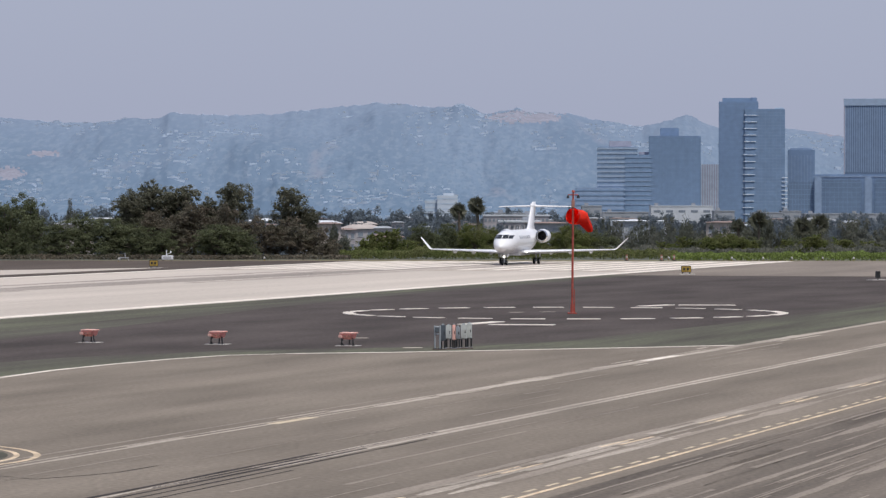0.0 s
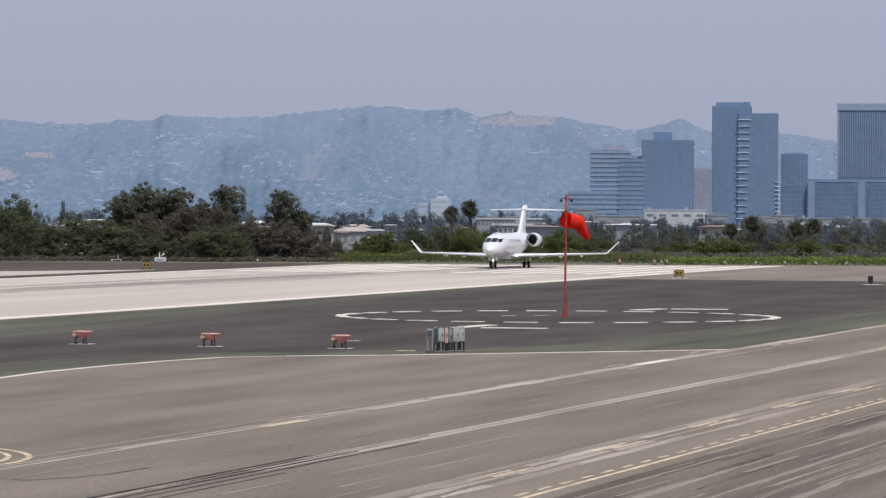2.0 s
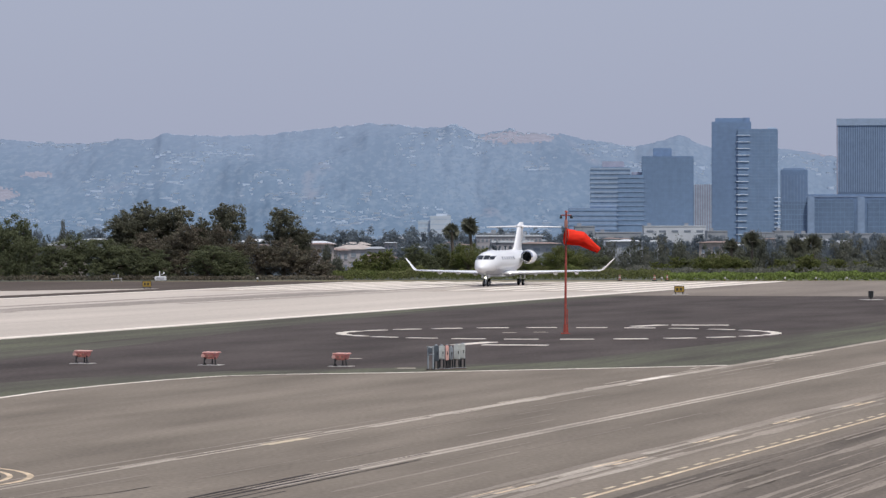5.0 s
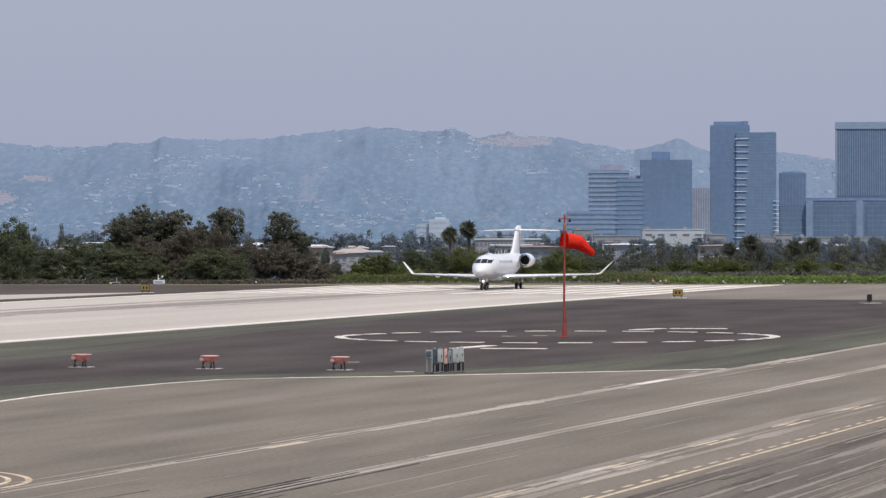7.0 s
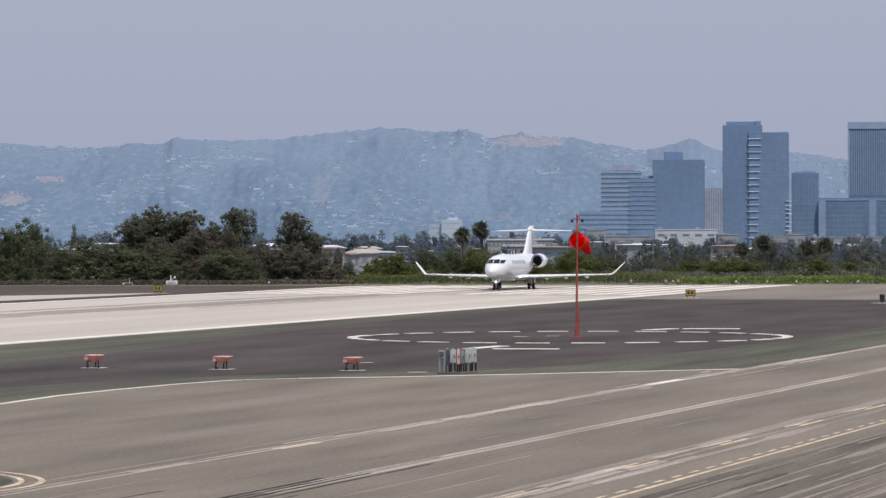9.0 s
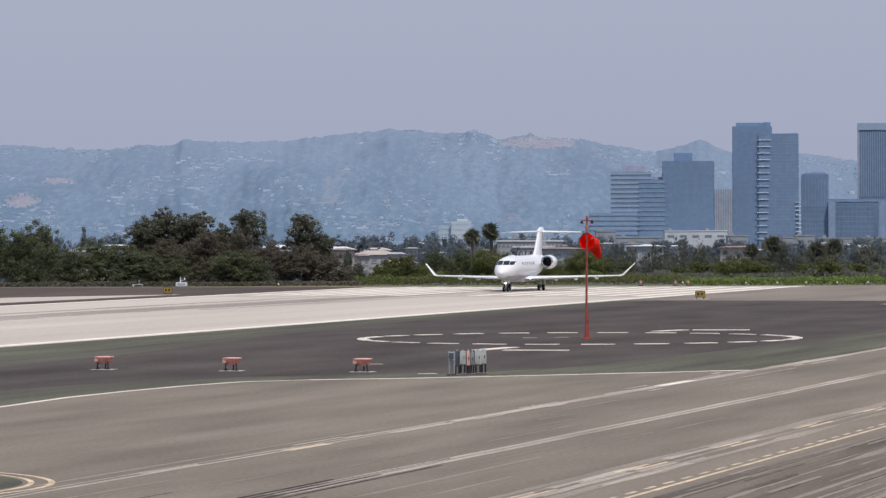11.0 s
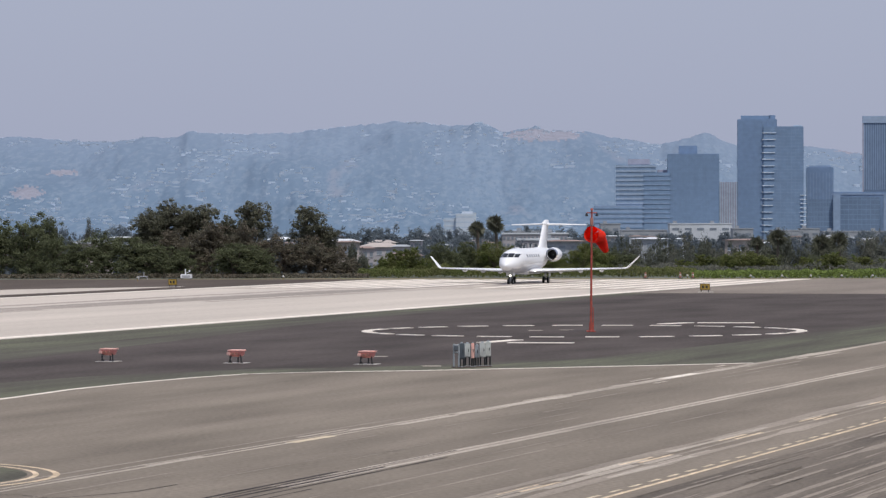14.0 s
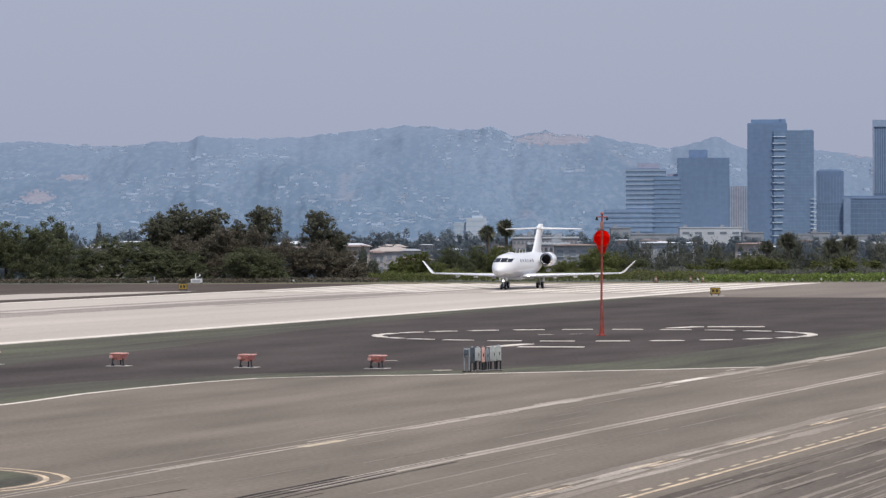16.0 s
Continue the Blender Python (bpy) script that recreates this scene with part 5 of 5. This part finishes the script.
def build_town():
    house(583, 406, 1100, 6.6, 3, M_wallA, M_roof, "cream three-storey house with a clay tile roof beyond the trees", seed=1)
    house(640, 405, 1300, 12.6, 2, M_wallP, M_wallA, "broad cream villa with a tan hipped roof and a colonnade", seed=2)
    house(644, 397, 1330, 8.0, 1, M_wallA, M_wallA, "upper storey of a villa under a tan hipped roof", seed=3)
    house(612, 407, 1150, 5.0, 2, M_wallP, M_roof, "narrow rose-grey house with a clay roof", seed=6)
    house(704, 394, 1200, 3.4, 4, M_wallP, M_wallB, "slim rose-grey flat-topped block", hip=False, seed=4)
    house(678, 404, 1250, 5.5, 2, M_wallP, M_wallB, "grey stucco house between trees", seed=7)
    house(746, 402, 1000, 4.8, 2, M_wallC, M_wallC, "white flat-topped house among dark trees", hip=False, seed=8)
    house(684, 420, 950, 7.5, 1, M_wallA, M_roof, "low cream house with a clay roof", seed=5)
    # long stepped hall behind the aircraft
    for u0, u1, v, d, rows in ((856, 972, 383, 1150, 3), (884, 956, 394, 980, 2)):
        w, z = across(u1, d) - across(u0, d), height_at(v, d)
        t = empty("hall", pose(across((u0 + u1) / 2, d), d + 8, 0), "long rose-grey hall with rows of dark windows", "building")
        part("wall", box(BM(), (0, 0, z / 2 - 4), (w, 16, z + 8), 0.1), M_wallP, t)
        part("parapet", box(BM(), (0, 0, z + 0.2), (w + 0.5, 16.5, 0.45), 0.05), M_wallC, t, "pale roof edge")
        k = int(w / 1.15)
        for q in range(rows):
            for i in range(k):
                part("window", box(BM(), (-w / 2 + w * (i + 0.5) / k, -8.04, z - 1.1 - 1.9 * q), (w / k * 0.55, 0.16, 0.8)), M_winD if d < 1000 else M_win, t)
        part("roof_unit", box(BM(), (w * 0.2, 0, z + 0.9), (2.4, 3, 1.0), 0.1), M_wallB, t)
    rng = random.Random(31)
    for k in range(46):
        d = rng.uniform(800, 2000)
        u = rng.uniform(-60, 1650)
        v = rng.uniform(377, 388) + 13000 / d
        house(u, v, d, rng.uniform(4, 9), rng.choice((1, 2)), rng.choice((M_wallA, M_wallB, M_wallC)), rng.choice((M_roof, M_wallC, M_wallB)),
              "pale distant house among trees", rng.random() < 0.5, 50 + k)
    # pale slab block on the plain
    d = 1900
    t = empty("slab_block", pose(across(775, d), d, 0), "pale mid-rise slab block with a blue-grey glazed wing", "office block")
    z = height_at(346, d)
    part("wall", box(BM(), (4.4, 0, z / 2 - 4), (9.5, 14, z + 8), 0.1), M_hazew, t)
    part("wing", box(BM(), (-2.5, 1, (z - 2) / 2 - 4), (7, 12, z + 6), 0.1), M_band, t, "pale blue-grey glazed wing")
    for k in range(6):
        part("floor_band", box(BM(), (-2.5, 1, z - 3.2 - 2.4 * k), (7.2, 12.2, 0.8)), M_hazew, t)
        part("floor_band", box(BM(), (4.4, 0, z - 1.6 - 2.4 * k), (9.6, 14.1, 0.5)), M_band, t)
    part("roof_house", box(BM(), (5, 0, z + 0.4), (5, 6, 1.2), 0.1), M_hazew, t)


# ---- hills ----
def hill_material():
    m = bpy.data.materials.new("hazy_hillside")
    m.use_nodes = True
    nt = m.node_tree
    L = nt.links.new
    b = nt.nodes["Principled BSDF"]
    b.inputs["Roughness"].default_value, b.inputs["Specular IOR Level"].default_value = 1.0, 0.0
    tc = nt.nodes.new("ShaderNodeTexCoord")
    mp = nt.nodes.new("ShaderNodeMapping")
    mp.inputs["Scale"].default_value = (1, 0.10, 1.3)
    L(tc.outputs["Object"], mp.inputs[0])
    # these slope colours already hold the blue of the haze
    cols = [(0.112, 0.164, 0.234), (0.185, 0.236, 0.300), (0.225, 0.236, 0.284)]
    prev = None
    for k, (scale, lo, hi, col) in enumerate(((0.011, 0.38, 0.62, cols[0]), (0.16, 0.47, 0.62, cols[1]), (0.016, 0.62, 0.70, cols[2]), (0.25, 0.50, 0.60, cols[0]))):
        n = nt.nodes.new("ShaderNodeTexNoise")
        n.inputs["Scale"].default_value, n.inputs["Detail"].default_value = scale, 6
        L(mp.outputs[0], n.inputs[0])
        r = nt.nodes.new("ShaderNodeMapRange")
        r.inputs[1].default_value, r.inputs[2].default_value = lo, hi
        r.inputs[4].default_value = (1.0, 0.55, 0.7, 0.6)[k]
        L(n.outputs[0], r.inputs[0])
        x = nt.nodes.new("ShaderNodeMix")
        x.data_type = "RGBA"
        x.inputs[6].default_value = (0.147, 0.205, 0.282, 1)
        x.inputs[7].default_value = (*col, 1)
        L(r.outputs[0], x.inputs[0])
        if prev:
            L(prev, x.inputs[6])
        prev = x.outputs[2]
    # haze put into the base colour: the remoter slopes are paler
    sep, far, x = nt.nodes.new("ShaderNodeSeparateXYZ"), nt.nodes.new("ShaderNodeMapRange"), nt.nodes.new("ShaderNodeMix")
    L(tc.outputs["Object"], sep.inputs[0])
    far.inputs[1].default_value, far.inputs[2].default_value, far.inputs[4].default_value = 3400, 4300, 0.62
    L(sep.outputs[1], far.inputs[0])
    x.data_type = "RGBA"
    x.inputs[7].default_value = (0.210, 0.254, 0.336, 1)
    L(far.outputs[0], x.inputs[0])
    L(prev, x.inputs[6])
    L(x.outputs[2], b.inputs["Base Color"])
    return m


def ridge(x):
    """Height of the skyline at x metres across, at the ridge."""
    base = np.interp(x, [-1500, -458, -398, -349, -331, -301, -289, -261, -182, -158, -98, -70, -44, -8, 20, 41, 67, 78, 86, 103, 133, 157, 189, 207, 241, 256, 271, 290, 362, 422, 1500],
                     [80, 94, 88.5, 90, 93, 93, 100.5, 98.5, 98, 101.5, 106, 110.5, 109.5, 105, 104.5, 95, 101.5, 104.5, 100, 97, 99, 91, 88.5, 85, 92.5, 98, 90, 83, 83.5, 75.5, 50])
    return float(base) + 0.6 * noise.noise((x * 0.03, 0, 5)) + 1.0 * noise.noise((x * 0.09, 0, 9)) + 1.0 * noise.noise((x * 0.25, 2, 9))


def land(x, y):
    """Height of the hillside, which rises from the plain in spurs and folds."""
    f = min(max((y - 3000) / 1300, 0.0), 1.0)
    s = f * f * (3 - 2 * f)
    spur = 0.20 * noise.noise((x * 0.006 + f, f * 2, 1)) + 0.12 * noise.noise((x * 0.018, f * 5, 4))
    return -8.5 + (ridge(x * 4300 / y) + 8.5) * max(0.0, min(1.0, s + spur * 4 * f * (1 - f)))


def relief(x, y):
    """Gullies and wooded bumps on the slopes."""
    fade = min(1.0, max(0.0, (y - 3050) / 60), max(0.0, (4285 - y) / 40))
    return fade * (1.2 * noise.noise((x * 0.06, y * 0.03, 2)) + 1.5 * noise.noise((x * 0.11, y * 0.022, 6)) + 0.7 * noise.noise((x * 0.3, y * 0.05, 8)))


def build_hills():
    global M_hill
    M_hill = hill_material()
    nx, ny = 1000, 110
    verts, faces = [], []
    for j in range(ny + 1):
        y = 3000 + 1500 * j / ny
        for i in range(nx + 1):
            x = (-1300 + 2600 * i / nx) * y / 4300
            z = land(x, min(y, 4300)) if y <= 4300 else ridge(x * 4300 / y) * (1 - (y - 4300) / 400)
            z += relief(x, y)
            verts.append((x, y, z))
    for j in range(ny):
        for i in range(nx):
            a = j * (nx + 1) + i
            faces.append((a, a + 1, a + nx + 2, a + nx + 1))
    me = bpy.data.meshes.new("hills_backdrop")
    me.from_pydata(verts, [], faces)
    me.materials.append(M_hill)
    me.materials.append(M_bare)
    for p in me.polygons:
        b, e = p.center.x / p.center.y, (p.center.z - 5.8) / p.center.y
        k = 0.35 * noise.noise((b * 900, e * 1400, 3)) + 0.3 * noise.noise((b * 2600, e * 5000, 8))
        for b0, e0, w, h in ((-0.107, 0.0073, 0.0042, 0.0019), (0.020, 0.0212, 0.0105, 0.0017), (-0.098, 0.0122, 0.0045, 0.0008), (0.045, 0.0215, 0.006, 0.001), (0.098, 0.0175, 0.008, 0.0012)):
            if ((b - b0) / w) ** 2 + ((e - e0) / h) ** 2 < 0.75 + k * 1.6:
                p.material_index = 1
    for p in me.polygons:
        p.use_smooth = True
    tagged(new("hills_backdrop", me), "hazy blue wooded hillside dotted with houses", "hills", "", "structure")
    # houses and tree clumps up the slopes
    rng = random.Random(77)
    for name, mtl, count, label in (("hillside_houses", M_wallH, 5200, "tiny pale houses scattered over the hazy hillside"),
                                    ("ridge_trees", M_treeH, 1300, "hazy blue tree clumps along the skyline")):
        verts, faces = [], []
        for _ in range(count):
            y = rng.uniform(4265, 4300) if name.startswith("ridge") else rng.uniform(3100, 4150)
            x = rng.uniform(-620, 620) * y / 4300
            if name.endswith("houses") and noise.noise((x * 0.010, y * 0.004, 7)) + 0.6 * noise.noise((x * 0.03, y * 0.006, 3)) < 0.06:
                continue
            z = land(x, y) + relief(x, y)
            if name.endswith("houses"):
                w, d, h = rng.uniform(1.2, 4.5) * rng.choice((0.6, 0.8, 1, 1.6, 2.4)), rng.uniform(4, 9), rng.uniform(0.3, 1.0)
                i = len(verts)
                verts += [(x + sx * w / 2, y + sy * d / 2, z - 2.5 if k == 0 else z + h) for k in (0, 1) for sx, sy in ((-1, -1), (1, -1), (1, 1), (-1, 1))]
                faces += [(i, i + 1, i + 5, i + 4), (i + 1, i + 2, i + 6, i + 5), (i + 2, i + 3, i + 7, i + 6), (i + 3, i, i + 4, i + 7), (i + 4, i + 5, i + 6, i + 7)]
            else:
                r = rng.uniform(0.6, 2.1) * (1.0 + 0.9 * max(0.0, noise.noise((x * 0.02, 1, 6))))
                i = len(verts)
                for q, h in ((1.0, -0.3), (0.85, 0.25), (0.45, 0.55)):
                    verts += [(x + r * q * rng.uniform(0.8, 1.2) * math.cos(k * math.tau / 7), y + r * q * math.sin(k * math.tau / 7), z + r * h * rng.uniform(0.7, 1.2)) for k in range(7)]
                verts.append((x, y, z + r * 0.62))
                for q in (0, 7):
                    faces += [(i + q + k, i + q + (k + 1) % 7, i + q + 7 + (k + 1) % 7, i + q + 7 + k) for k in range(7)]
                faces += [(i + 14 + k, i + 14 + (k + 1) % 7, i + 21) for k in range(7)]
        me = bpy.data.meshes.new(name)
        me.from_pydata(verts, [], faces)
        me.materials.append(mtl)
        tagged(new(name, me), label, "hillside", "", "stuff")


# haze is mixed into these three hillside base colours
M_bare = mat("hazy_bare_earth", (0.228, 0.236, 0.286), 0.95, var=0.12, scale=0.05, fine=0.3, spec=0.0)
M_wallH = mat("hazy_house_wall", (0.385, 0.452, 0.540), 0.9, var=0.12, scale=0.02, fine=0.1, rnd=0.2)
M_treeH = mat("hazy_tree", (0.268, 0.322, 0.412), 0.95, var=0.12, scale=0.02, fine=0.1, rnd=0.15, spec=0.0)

build_hills()
build_towers()
build_town()
BEND = build_ground()
build_markings(BEND)
build_circle()
build_plants()
build_papi()
build_cabinets()
build_signs()
build_end_lights()
SOCK, SOCK_FRONT, SOCK_TAIL = build_windsock()
JET, WHEELS = build_jet()


# ---- what moves ----
def motions():
    # the jet lines up, stops, and begins its take-off run
    run_t = [0, 0.5, 1, 1.5, 2, 2.5, 3, 3.5, 4, 4.5, 5, 5.6, 6.5, 14.3, 14.6, 15, 15.5, 16]
    run_d = [0, 0.45, 0.95, 1.4, 1.85, 2.35, 2.9, 3.6, 4.3, 4.8, 5.3, 5.6, 5.7, 5.7, 5.8, 7.1, 8.9, 12.6]
    head_t, head_d = [0, 5.0, 16], [-100.9, -102.6, -102.8]

    def way(t):
        return float(np.interp(t, run_t, run_d))

    def at(t):
        x, y, steps = 5.75, 380.5, 40
        for k in range(steps):
            a = t * k / steps
            d = way(t * (k + 1) / steps) - way(a)
            h = radians(float(np.interp(a, head_t, head_d)) - (0.8 if a < 6 else 1.0))
            x, y = x + d * math.cos(h), y + d * math.sin(h)
        return pose(x, y, 0, 0, 0, float(np.interp(t, head_t, head_d)))

    walk(JET, [(t, at(t)) for t in (0, 0.5, 1, 1.5, 2, 2.5, 3, 3.5, 4, 4.5, 5, 5.6, 6.5, 14.3, 14.6, 15, 15.5, 16)])
    spin_t = [k * 0.1 for k in range(0, 66)] + [14.3] + [14.3 + k / 30 for k in range(1, 52)]
    for ob, x, y, r in WHEELS:
        walk(ob, [(t, pose(x, y, r, 0, math.degrees(way(t) / r) % 360, 0)) for t in spin_t])
    # the windsock swings and droops: seconds, turn to the right, droop of the mouth, droop of the tail
    rows = [(0, 34, 4, 37), (0.5, 38, 4, 35), (1, 45, 8, 27), (1.5, 51, 8, 43), (2, 49, 8, 48), (2.5, 51, 8, 56), (3, 58, 8, 48), (3.5, 72, 8, 33), (4, 76, 8, 41),
            (4.5, 76, 8, 48), (5, 76, 8, 33), (5.2, 71, 8, 31), (6.2, 62, 8, 33), (7.3, 54, 8, 31), (7.5, 45, 8, 33), (8, 45, 8, 31), (8.5, 43, 8, 31), (9, 21, 8, 27),
            (9.2, 19, 8, 22), (10.2, 22, 8, 31), (11.3, 24, 8, 37), (11.5, 18, 8, 31), (12, 0, 8, 31), (12.5, 21, 8, 17), (13, 43, 8, 33), (13.5, 35, 8, 37), (14, 29, 8, 43),
            (14.5, 30, 8, 41), (15, 3, 8, 35), (15.5, 2, 8, 35), (16, 3, 8, 33)]
    walk(SOCK_FRONT, [(t, pose(0.0, 0.10, 5.12, 0, 0, -a) @ pose(0, 0, 0, -b)) for t, a, b, c in rows])
    walk(SOCK_TAIL, [(t, pose(0, 0.86, 0, -(c - b))) for t, a, b, c in rows])


motions()
